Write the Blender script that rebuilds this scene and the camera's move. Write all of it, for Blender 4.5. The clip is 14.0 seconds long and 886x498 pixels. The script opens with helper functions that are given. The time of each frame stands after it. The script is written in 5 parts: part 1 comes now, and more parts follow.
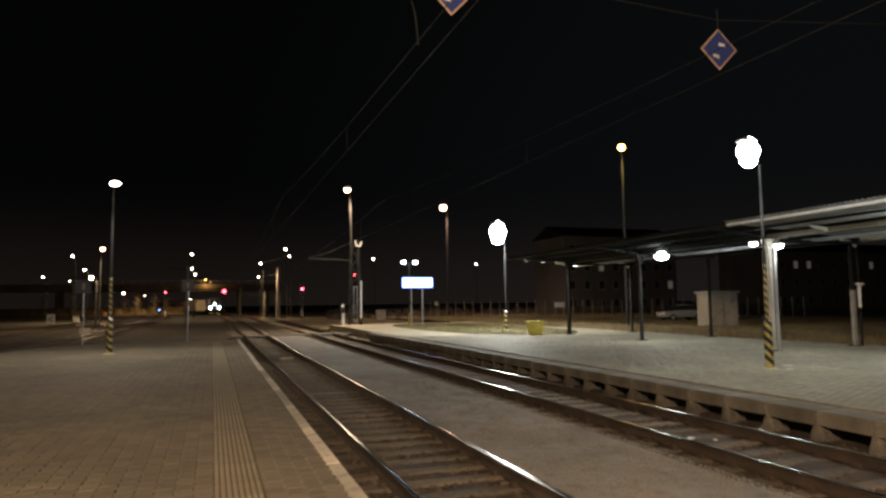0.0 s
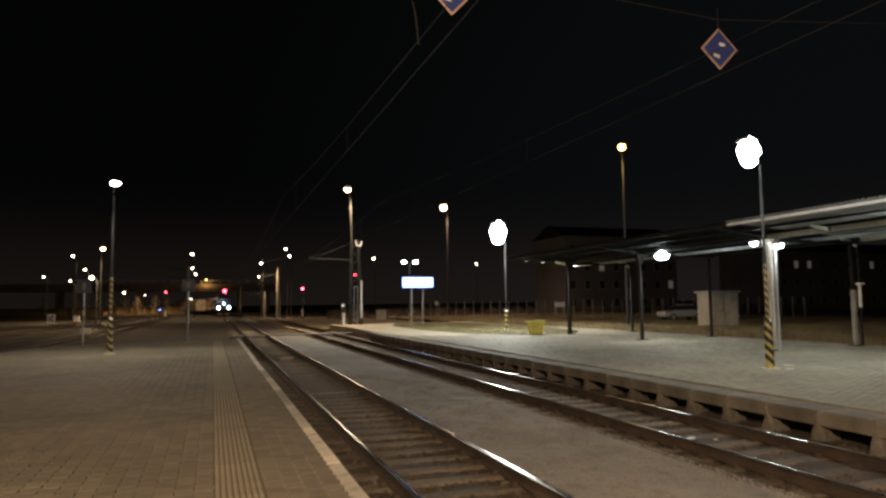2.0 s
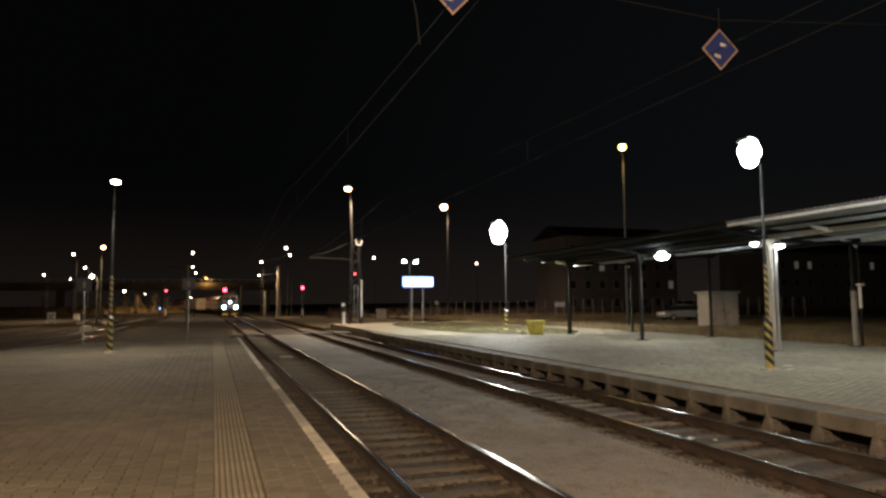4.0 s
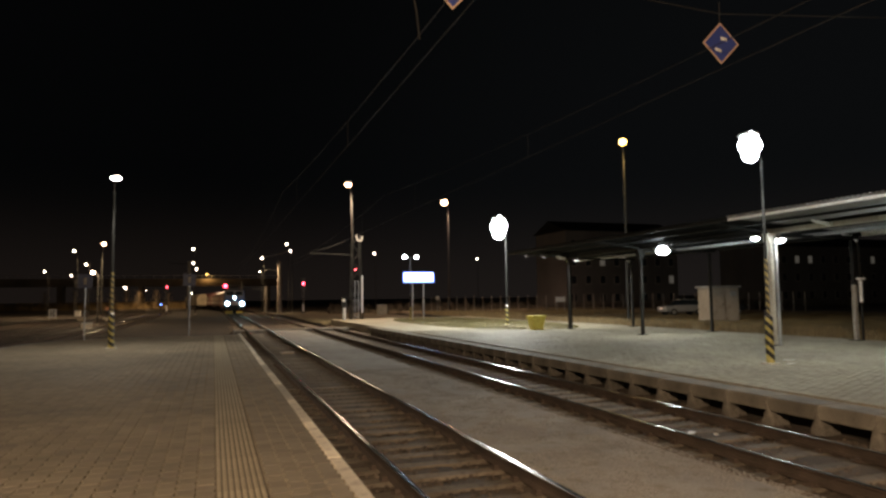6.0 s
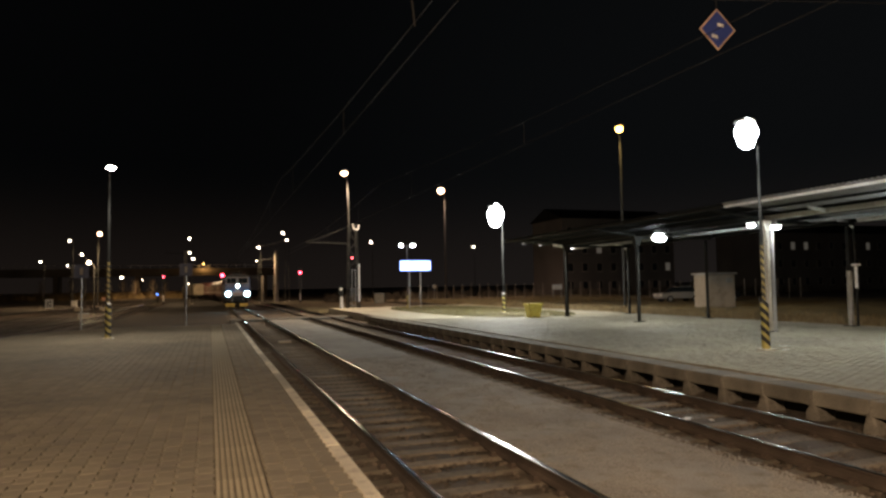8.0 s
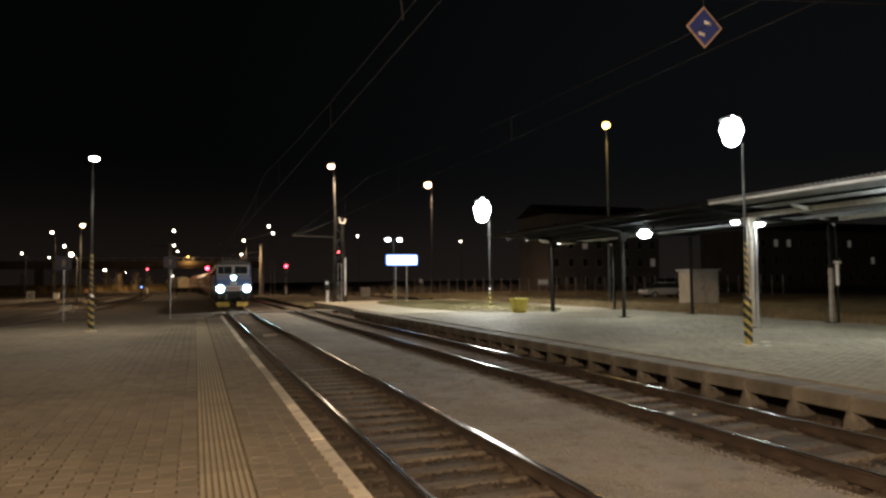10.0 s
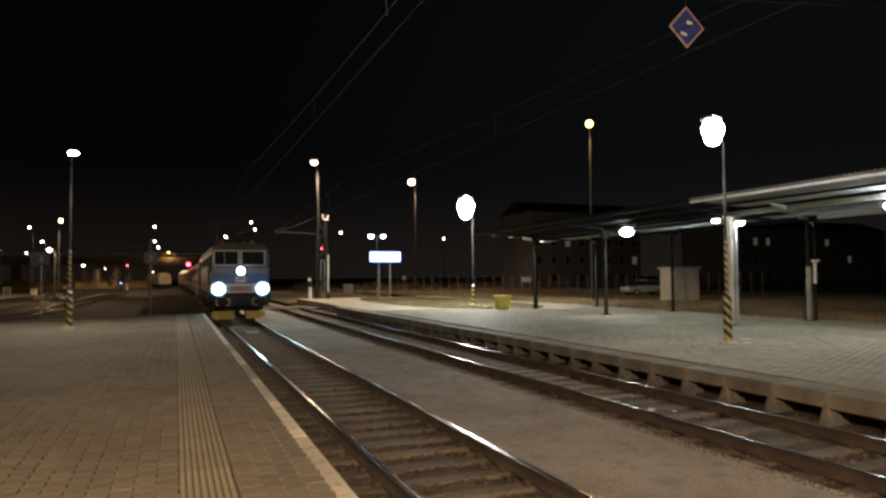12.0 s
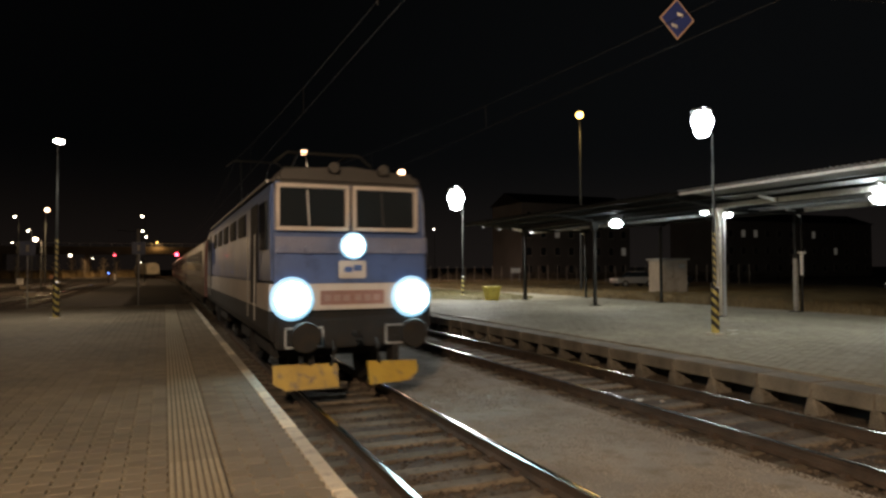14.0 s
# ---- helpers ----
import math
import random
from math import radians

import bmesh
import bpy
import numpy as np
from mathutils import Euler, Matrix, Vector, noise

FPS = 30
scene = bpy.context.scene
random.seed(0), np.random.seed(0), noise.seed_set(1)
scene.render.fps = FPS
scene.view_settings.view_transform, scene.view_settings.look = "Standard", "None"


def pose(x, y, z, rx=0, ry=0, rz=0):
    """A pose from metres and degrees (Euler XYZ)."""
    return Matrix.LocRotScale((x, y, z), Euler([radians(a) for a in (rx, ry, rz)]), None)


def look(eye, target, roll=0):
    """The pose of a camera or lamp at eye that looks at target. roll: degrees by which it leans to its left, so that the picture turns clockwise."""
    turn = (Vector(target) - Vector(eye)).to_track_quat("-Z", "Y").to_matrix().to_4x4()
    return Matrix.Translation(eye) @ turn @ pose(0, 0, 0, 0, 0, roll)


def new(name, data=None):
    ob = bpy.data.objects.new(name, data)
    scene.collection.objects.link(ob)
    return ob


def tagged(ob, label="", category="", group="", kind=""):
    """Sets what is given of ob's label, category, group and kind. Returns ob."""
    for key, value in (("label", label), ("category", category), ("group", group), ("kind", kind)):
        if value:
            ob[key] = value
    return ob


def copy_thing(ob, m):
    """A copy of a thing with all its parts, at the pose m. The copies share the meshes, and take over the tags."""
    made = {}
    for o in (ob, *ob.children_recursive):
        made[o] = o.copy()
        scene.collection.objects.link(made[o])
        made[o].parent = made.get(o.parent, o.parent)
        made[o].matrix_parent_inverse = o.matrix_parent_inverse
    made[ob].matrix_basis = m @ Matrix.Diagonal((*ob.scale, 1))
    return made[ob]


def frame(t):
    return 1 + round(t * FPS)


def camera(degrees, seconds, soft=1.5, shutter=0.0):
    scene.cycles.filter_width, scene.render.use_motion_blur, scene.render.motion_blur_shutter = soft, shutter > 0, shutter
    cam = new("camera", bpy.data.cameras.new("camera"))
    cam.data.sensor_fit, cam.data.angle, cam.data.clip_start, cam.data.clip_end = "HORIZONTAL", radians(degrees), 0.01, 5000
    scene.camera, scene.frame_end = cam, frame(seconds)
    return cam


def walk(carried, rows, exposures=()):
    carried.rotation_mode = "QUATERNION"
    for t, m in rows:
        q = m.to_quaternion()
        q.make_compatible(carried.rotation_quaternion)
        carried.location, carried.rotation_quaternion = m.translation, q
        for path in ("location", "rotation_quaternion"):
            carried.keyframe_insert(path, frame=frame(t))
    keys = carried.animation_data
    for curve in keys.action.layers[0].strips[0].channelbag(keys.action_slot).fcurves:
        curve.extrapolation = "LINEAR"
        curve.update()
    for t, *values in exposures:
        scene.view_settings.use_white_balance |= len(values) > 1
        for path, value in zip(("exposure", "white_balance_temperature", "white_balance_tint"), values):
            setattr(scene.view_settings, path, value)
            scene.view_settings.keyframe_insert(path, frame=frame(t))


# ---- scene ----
cam = camera(67.66, 14.0, soft=2.6, shutter=0.5)
EYE = (0.0, 0.0, 1.614)


def aim(yaw, pitch, roll):
    """A camera pose at the eye: degrees turned right of the track, tilted up, and leaned."""
    a, b = radians(yaw), radians(pitch)
    way = Vector((math.sin(a) * math.cos(b), math.cos(a) * math.cos(b), math.sin(b)))
    return look(EYE, Vector(EYE) + way * 10, roll)


# seconds, yaw, pitch, roll of the hand-held camera, which stays in one spot
AIMS = [
    (0.0, 19.24, 4.67, -0.72),
    (0.5, 19.32, 4.73, -0.84),
    (1.0, 19.32, 4.76, -0.78),
    (1.5, 19.29, 4.72, -0.69),
    (2.0, 19.21, 4.65, -0.72),
    (2.5, 19.22, 4.63, -0.66),
    (3.0, 19.20, 4.63, -0.53),
    (5.5, 19.14, 4.51, -0.62),
    (6.0, 19.14, 4.21, -0.71),
    (6.5, 19.14, 3.82, -0.97),
    (7.0, 19.21, 3.51, -1.09),
    (7.5, 19.30, 3.33, -1.17),
    (8.0, 19.41, 3.19, -1.02),
    (10.5, 20.95, 2.64, -0.54),
    (11.0, 21.31, 2.61, -0.44),
    (11.5, 21.57, 2.50, -0.49),
    (12.0, 22.00, 2.43, -0.46),
    (12.5, 22.31, 2.37, -0.38),
    (13.0, 22.63, 2.24, -0.14),
    (13.5, 22.70, 1.98, -0.21),
    (14.0, 22.87, 1.63, -0.30),
]
walk(cam, [(t, aim(a, b, c)) for t, a, b, c in AIMS], exposures=[(0.0, 0.15), (12.0, 0.15), (13.5, 0.12), (14.0, -0.12)])

# ---- light ----
world = bpy.data.worlds.new("night")
scene.world = world
world.use_nodes = True
wn, wl = world.node_tree.nodes, world.node_tree.links
wn["Background"].inputs[0].default_value = (0.4, 0.44, 0.48, 1)
# the east side of the sky is lifted in place of the lamps' flare
way, side, lift = wn.new("ShaderNodeTexCoord"), wn.new("ShaderNodeVectorMath"), wn.new("ShaderNodeMapRange")
side.operation = "DOT_PRODUCT"
side.inputs[1].default_value = (0.86, 0.5, -0.1)
lift.interpolation_type = "SMOOTHSTEP"
lift.inputs["From Min"].default_value, lift.inputs["From Max"].default_value = 0.42, 1.0
lift.inputs["To Min"].default_value, lift.inputs["To Max"].default_value = 0.0026, 0.0075
wl.new(way.outputs["Generated"], side.inputs[0])
wl.new(side.outputs["Value"], lift.inputs["Value"])
wl.new(lift.outputs[0], wn["Background"].inputs[1])
# warm glow added low over the horizon
part_z, low, haze, both = wn.new("ShaderNodeSeparateXYZ"), wn.new("ShaderNodeMapRange"), wn.new("ShaderNodeBackground"), wn.new("ShaderNodeAddShader")
low.interpolation_type = "SMOOTHERSTEP"
low.inputs["From Min"].default_value, low.inputs["From Max"].default_value = -0.03, 0.2
low.inputs["To Min"].default_value, low.inputs["To Max"].default_value = 0.007, 0.0
haze.inputs[0].default_value = (1.0, 0.68, 0.52, 1)
wl.new(way.outputs["Generated"], part_z.inputs[0]), wl.new(part_z.outputs["Z"], low.inputs["Value"])
wl.new(low.outputs[0], haze.inputs[1])
wl.new(wn["Background"].outputs[0], both.inputs[0]), wl.new(haze.outputs[0], both.inputs[1])
wl.new(both.outputs[0], wn["World Output"].inputs[0])

COLD = (0.98, 0.97, 0.89)
WARM = (1.0, 0.68, 0.38)
SODIUM = (1.0, 0.52, 0.16)


def lamp(x, y, z, watts, colour, radius=0.2, cone=0, target=None):
    """A lamp object; with a cone it is a floodlight aimed at target."""
    data = bpy.data.lights.new("lamp_light", "SPOT" if cone else "POINT")
    data.energy, data.color, data.shadow_soft_size = watts, colour, radius
    if cone:
        data.spot_size, data.spot_blend = radians(cone), 0.6
    ob = new("lamp_light", data)
    ob.matrix_world = look((x, y, z), target or (x, y, 0))
    return ob


lamp(12.2, 12.3, 4.6, 300, COLD, 0.25, 165)
lamp(16.5, 36.8, 4.9, 3300, COLD, 0.3)
lamp(-3.15, 24.4, 5.5, 570, (1.0, 0.9, 0.76), 0.15, 135, (-3.4, 23.0, 0.0))
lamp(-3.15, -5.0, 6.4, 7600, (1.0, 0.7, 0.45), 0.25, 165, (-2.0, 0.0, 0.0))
lamp(12.9, -12.5, 5.4, 480, COLD, 0.2, 165)
lamp(18.0, 23.4, 3.2, 260, COLD, 0.15, 165)
lamp(18.0, 17.1, 3.2, 70, COLD, 0.1, 150)
lamp(18.0, 11.9, 3.2, 130, COLD, 0.15, 165)
lamp(10.9, 55.4, 10.9, 7000, (1.0, 0.74, 0.5), 0.25, 165)
lamp(31.8, 90.6, 14.6, 8000, (1.0, 0.62, 0.45), 0.25, 165)
lamp(27.5, 39.6, 12.1, 1400, (1.0, 0.62, 0.2), 0.25, 165)
lamp(-11.5, 73.6, 4.4, 1500, WARM, 0.2)
# added light without a mast, brightens the trees and scrub before the bridge
lamp(-18.0, 208, 8.0, 6500, (1.0, 0.62, 0.3), 0.25, 165)
lamp(7.9, 118, 8.3, 3500, WARM, 0.25, 165)
lamp(-17.0, 118, 10.2, 8000, WARM, 0.25, 165)


# ---- materials ----
def mat(name, colour, rough=0.7, metal=0.0, scale=8.0, amount=0.25, bump=0.15, fine=90.0, spots=None, island=0.0, objvar=0.0, coat=0.0):
    """A surface with broad stains, fine grain, relief and, where asked, a tone for each piece."""
    m = bpy.data.materials.new(name)
    m.use_nodes = True
    n, l = m.node_tree.nodes, m.node_tree.links
    b = n["Principled BSDF"]
    b.inputs["Metallic"].default_value = metal
    b.inputs["Coat Weight"].default_value = coat
    geo = n.new("ShaderNodeTexCoord")
    broad, grain = n.new("ShaderNodeTexNoise"), n.new("ShaderNodeTexNoise")
    for tex, s, d in ((broad, scale * 0.2, 5), (grain, fine, 3)):
        tex.inputs["Scale"].default_value, tex.inputs["Detail"].default_value = s, d
        l.new(geo.outputs["Object"], tex.inputs["Vector"])
    ramp = n.new("ShaderNodeMapRange")
    ramp.inputs["From Min"].default_value, ramp.inputs["From Max"].default_value = 0.3, 0.7
    ramp.inputs["To Min"].default_value, ramp.inputs["To Max"].default_value = 1 - amount, 1 + amount
    l.new(broad.outputs["Fac"], ramp.inputs["Value"])
    ramp2 = n.new("ShaderNodeMapRange")
    ramp2.inputs["From Min"].default_value, ramp2.inputs["From Max"].default_value = 0.3, 0.7
    ramp2.inputs["To Min"].default_value, ramp2.inputs["To Max"].default_value = 1 - amount * 0.7, 1 + amount * 0.7
    l.new(grain.outputs["Fac"], ramp2.inputs["Value"])
    mul = n.new("ShaderNodeMath")
    mul.operation = "MULTIPLY"
    l.new(ramp.outputs[0], mul.inputs[0]), l.new(ramp2.outputs[0], mul.inputs[1])
    last = mul.outputs[0]
    if island or objvar:
        info = n.new("ShaderNodeNewGeometry") if island else n.new("ShaderNodeObjectInfo")
        r3 = n.new("ShaderNodeMapRange")
        v = island or objvar
        r3.inputs["To Min"].default_value, r3.inputs["To Max"].default_value = 1 - v, 1 + v
        l.new(info.outputs["Random Per Island" if island else "Random"], r3.inputs["Value"])
        mul2 = n.new("ShaderNodeMath")
        mul2.operation = "MULTIPLY"
        l.new(last, mul2.inputs[0]), l.new(r3.outputs[0], mul2.inputs[1])
        last = mul2.outputs[0]
    tint = n.new("ShaderNodeVectorMath")
    tint.operation = "SCALE"
    base = n.new("ShaderNodeRGB")
    base.outputs[0].default_value = (*colour, 1)
    col = base.outputs[0]
    if spots:
        mix = n.new("ShaderNodeMix")
        mix.data_type = "RGBA"
        sp = n.new("ShaderNodeTexNoise")
        sp.inputs["Scale"].default_value, sp.inputs["Detail"].default_value = scale, 6
        l.new(geo.outputs["Object"], sp.inputs["Vector"])
        cut = n.new("ShaderNodeMapRange")
        cut.inputs["From Min"].default_value, cut.inputs["From Max"].default_value = 0.52, 0.68
        l.new(sp.outputs["Fac"], cut.inputs["Value"])
        l.new(cut.outputs[0], mix.inputs["Factor"])
        l.new(col, mix.inputs["A"])
        mix.inputs["B"].default_value = (*spots, 1)
        col = mix.outputs["Result"]
    l.new(col, tint.inputs[0]), l.new(last, tint.inputs["Scale"])
    l.new(tint.outputs[0], b.inputs["Base Color"])
    rr = n.new("ShaderNodeMapRange")
    rr.inputs["To Min"].default_value, rr.inputs["To Max"].default_value = max(0.03, rough - 0.12), min(1, rough + 0.12)
    l.new(broad.outputs["Fac"], rr.inputs["Value"]), l.new(rr.outputs[0], b.inputs["Roughness"])
    if bump:
        bp = n.new("ShaderNodeBump")
        bp.inputs["Strength"].default_value, bp.inputs["Distance"].default_value = bump, 0.01
        l.new(grain.outputs["Fac"], bp.inputs["Height"]), l.new(bp.outputs[0], b.inputs["Normal"])
    return m


def glow(name, colour, strength):
    m = bpy.data.materials.new(name)
    m.use_nodes = True
    b = m.node_tree.nodes["Principled BSDF"]
    b.inputs["Base Color"].default_value = (0.8, 0.8, 0.8, 1)
    b.inputs["Emission Color"].default_value = (*colour, 1)
    b.inputs["Emission Strength"].default_value = strength
    return m


def glass(name, tint=(0.02, 0.025, 0.03)):
    m = bpy.data.materials.new(name)
    m.use_nodes = True
    b = m.node_tree.nodes["Principled BSDF"]
    b.inputs["Base Color"].default_value = (*tint, 1)
    b.inputs["Roughness"].default_value = 0.04
    b.inputs["Specular IOR Level"].default_value = 0.6
    return m


M_GROUND = mat("dark_earth", (0.075, 0.06, 0.045), 0.95, scale=1.5, amount=0.4, fine=30, spots=(0.1, 0.085, 0.06))
M_BALLAST = mat("brown_ballast", (0.085, 0.067, 0.049), 0.9, scale=6, amount=0.45, bump=0.8, fine=35)
M_STONE = mat("ballast_stone", (0.1, 0.078, 0.058), 0.85, scale=5, amount=0.3, island=0.5)
M_GRIT = mat("grey_grit", (0.315, 0.3, 0.272), 0.95, scale=5, amount=0.2, island=0.2)
M_PAVER = mat("red_brown_paver", (0.24, 0.205, 0.146), 0.8, scale=2.0, amount=0.22, bump=0.4, island=0.14, fine=160, spots=(0.205, 0.172, 0.132))
M_PAVER_ONE = mat("red_brown_paver_piece", (0.24, 0.205, 0.146), 0.8, scale=2.0, amount=0.22, bump=0.4, objvar=0.14, fine=160, spots=(0.205, 0.172, 0.132))
M_JOINT = mat("joint_sand", (0.105, 0.088, 0.066), 0.95, scale=9, amount=0.3)
M_TACTILE = mat("pale_tactile_tile", (0.46, 0.4, 0.28), 0.75, scale=6, amount=0.2, objvar=0.1, fine=120)
# groove colour darkened as shade between the tactile ribs
M_GROOVE = mat("shaded_tactile_groove", (0.22, 0.188, 0.135), 0.9, scale=9, amount=0.3)
M_EDGE = mat("pale_edge_stone", (0.72, 0.66, 0.53), 0.75, scale=6, amount=0.25, objvar=0.36, bump=0.3, spots=(0.52, 0.46, 0.37))
M_CONC = mat("weathered_concrete", (0.3, 0.275, 0.235), 0.85, scale=5, amount=0.35, bump=0.5, fine=60, spots=(0.2, 0.18, 0.15))
M_BRIDGE = mat("sooty_bridge_concrete", (0.13, 0.115, 0.095), 0.9, scale=0.6, amount=0.35)
M_SLAB = mat("edge_slab_concrete", (0.225, 0.205, 0.165), 0.85, scale=7, amount=0.3, objvar=0.15, bump=0.5, fine=60, spots=(0.2, 0.18, 0.145))
M_CONC_ONE = mat("console_concrete", (0.14, 0.125, 0.105), 0.85, scale=9, amount=0.35, objvar=0.2, bump=0.5, fine=60, spots=(0.09, 0.08, 0.065))
M_CONSOLE = mat("worn_console_concrete", (0.155, 0.14, 0.115), 0.88, scale=9, amount=0.4, objvar=0.25, bump=0.7, fine=45, spots=(0.1, 0.09, 0.072))
# concrete darkened to hold the shadow under the overhanging slabs
M_RECESS = mat("shaded_recess_concrete", (0.04, 0.036, 0.03), 0.95, scale=6, amount=0.35)
M_GREY = mat("grey_fine_gravel", (0.315, 0.3, 0.272), 0.95, scale=3.5, amount=0.24, bump=0.8, fine=40, spots=(0.24, 0.22, 0.172))
M_PLAT2 = mat("grey_platform_paving", (0.315, 0.293, 0.22), 0.75, scale=2.0, amount=0.2, bump=0.3, fine=60, island=0.12, spots=(0.265, 0.247, 0.185))
M_PLAT2_ONE = mat("grey_paving_piece", (0.315, 0.293, 0.22), 0.75, scale=2.0, amount=0.2, bump=0.3, fine=60, objvar=0.12, spots=(0.265, 0.247, 0.185))
M_SLEEPER = mat("brown_sleeper", (0.175, 0.147, 0.11), 0.88, scale=8, amount=0.4, objvar=0.25, bump=0.5, spots=(0.12, 0.094, 0.07))
M_SLEEPER2 = mat("brown_concrete_sleeper", (0.085, 0.068, 0.054), 0.85, scale=8, amount=0.35, island=0.25, bump=0.5)
M_RAILHEAD = mat("polished_rail_head", (0.62, 0.6, 0.57), 0.2, 1.0, scale=5, amount=0.12, bump=0.03)
M_SIDEHEAD = mat("worn_bright_rail_head", (0.5, 0.47, 0.43), 0.16, 1.0, scale=2, amount=0.3, bump=0.06, fine=25)
M_YARD = mat("dark_yard_ballast", (0.036, 0.028, 0.021), 0.95, scale=2, amount=0.45, bump=0.8, fine=35)
M_RUST = mat("rusty_rail_web", (0.085, 0.063, 0.048), 0.8, 0.2, scale=9, amount=0.4, bump=0.4)
M_GALV = mat("galvanised_steel", (0.42, 0.43, 0.43), 0.5, 0.6, scale=7, amount=0.2, bump=0.05)
M_DARKSTEEL = mat("dark_painted_steel", (0.026, 0.027, 0.026), 0.65, 0.1, scale=7, amount=0.3, bump=0.08)
M_POLE = mat("grey_painted_pole", (0.034, 0.033, 0.031), 0.75, 0.0, scale=7, amount=0.25, bump=0.05)
M_YELLOW = mat("yellow_paint", (0.56, 0.48, 0.15), 0.5, scale=9, amount=0.2, spots=(0.5, 0.41, 0.1))
M_DIRTYYELLOW = mat("dirty_yellow_paint", (0.33, 0.26, 0.1), 0.7, scale=9, amount=0.3, spots=(0.25, 0.19, 0.08))
M_BLACK = mat("black_paint", (0.02, 0.02, 0.02), 0.5, scale=9, amount=0.3)
M_WHITE = mat("white_paint", (0.78, 0.77, 0.74), 0.45, scale=6, amount=0.1, spots=(0.62, 0.6, 0.56))
M_COLUMN = mat("cream_painted_column", (0.62, 0.6, 0.52), 0.5, scale=6, amount=0.15, spots=(0.5, 0.47, 0.4))
# canopy steel coloured near-black where little light reaches it
M_COLUMN_SHADED = mat("shaded_canopy_steel", (0.022, 0.022, 0.02), 0.55, scale=6, amount=0.2)
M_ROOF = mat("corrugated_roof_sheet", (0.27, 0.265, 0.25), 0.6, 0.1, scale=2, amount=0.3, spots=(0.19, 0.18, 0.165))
# near-black far roof half and house roofs: darkness put into the colour
M_ROOF_SHADED = mat("shaded_roof_sheet", (0.014, 0.014, 0.014), 0.8, 0.0, scale=2, amount=0.3)
for dull in (M_ROOF_SHADED, M_COLUMN_SHADED, M_POLE, M_DARKSTEEL):
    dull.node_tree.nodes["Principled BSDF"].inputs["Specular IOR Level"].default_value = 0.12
M_BIN = mat("yellow_plastic_bin", (0.8, 0.72, 0.16), 0.45, scale=8, amount=0.12, spots=(0.6, 0.5, 0.06))
M_HUT = mat("beige_metal_cabinet", (0.38, 0.33, 0.27), 0.6, scale=3, amount=0.15, spots=(0.3, 0.255, 0.2))
M_CAR = mat("silver_car_paint", (0.5, 0.5, 0.5), 0.3, 0.4, scale=2, amount=0.06, bump=0.0, coat=0.8)
M_CAR_DARK = mat("dark_car_paint", (0.05, 0.055, 0.065), 0.3, 0.3, scale=2, amount=0.06, bump=0.0, coat=0.8)
M_RUBBER = mat("black_rubber", (0.02, 0.02, 0.02), 0.85, amount=0.2)
M_PLASTER = mat("dull_house_plaster", (0.13, 0.12, 0.11), 0.9, scale=1, amount=0.2)
M_SIGNBLUE = mat("blue_sign_face", (0.04, 0.06, 0.23), 0.35, scale=4, amount=0.1, bump=0)
M_SIGNEDGE = mat("orange_white_reflective_edge", (0.6, 0.4, 0.28), 0.4, scale=4, amount=0.1, bump=0)
M_SIGNDARK = mat("dull_dark_blue_sign", (0.025, 0.04, 0.1), 0.5, scale=4, amount=0.15, bump=0)
M_GRASS = mat("dry_grass", (0.14, 0.13, 0.05), 0.9, scale=2, amount=0.3, island=0.45, bump=0)
M_TALLGRASS = mat("tall_dry_grass", (0.25, 0.19, 0.1), 0.9, scale=2, amount=0.3, island=0.4, bump=0)
M_SCRUB = mat("dull_scrub", (0.1, 0.088, 0.062), 0.95, scale=0.6, amount=0.4, island=0.5, bump=0)
M_SOIL = mat("grass_soil", (0.15, 0.13, 0.07), 0.95, scale=3, amount=0.4, bump=0.8, fine=40)
M_WINDOW = glass("dark_window_glass")
M_BARK = mat("pale_bark", (0.2, 0.165, 0.12), 0.9, scale=6, amount=0.35)
M_LANTERN = mat("faded_orange_paint", (0.5, 0.22, 0.1), 0.5, scale=6, amount=0.2)
M_WIRE = mat("weathered_copper_wire", (0.016, 0.015, 0.014), 0.85, 0.0, bump=0)
M_BLUE = mat("loco_blue_paint", (0.075, 0.125, 0.29), 0.45, 0.0, scale=3, amount=0.12, bump=0.02, coat=0.15, spots=(0.055, 0.09, 0.2))
M_LILAC = mat("faded_lilac_grey_paint", (0.19, 0.2, 0.28), 0.45, scale=3, amount=0.3, bump=0.02, spots=(0.13, 0.15, 0.25))
M_PALE = mat("loco_pale_paint", (0.58, 0.52, 0.47), 0.35, 0.0, scale=3, amount=0.12, bump=0.02, coat=0.3, spots=(0.5, 0.45, 0.41))
M_LOCOROOF = mat("loco_roof_paint", (0.06, 0.056, 0.052), 0.6, 0.1, scale=3, amount=0.25)
M_UNDER = mat("dirty_underframe", (0.018, 0.018, 0.019), 0.8, 0.1, scale=5, amount=0.4, bump=0.3, spots=(0.026, 0.022, 0.018))
M_PLOUGH = mat("worn_yellow_plough", (0.5, 0.33, 0.05), 0.55, scale=6, amount=0.25, spots=(0.2, 0.15, 0.09))
M_RED = mat("coach_red_paint", (0.15, 0.05, 0.045), 0.4, scale=3, amount=0.15, bump=0.02, coat=0.2)
M_CREAM = mat("wagon_cream_paint", (0.55, 0.47, 0.34), 0.5, scale=3, amount=0.2, spots=(0.4, 0.33, 0.24))
G_COLD = glow("cold_white_lens", (0.86, 0.97, 1.0), 60)
G_WARMWHITE = glow("warm_white_lens", (1.0, 0.9, 0.78), 45)
G_ORANGE = glow("peach_sodium_lens", (1.0, 0.56, 0.32), 14.0)
G_AMBER = glow("amber_sodium_lens", (1.0, 0.56, 0.12), 11.0)
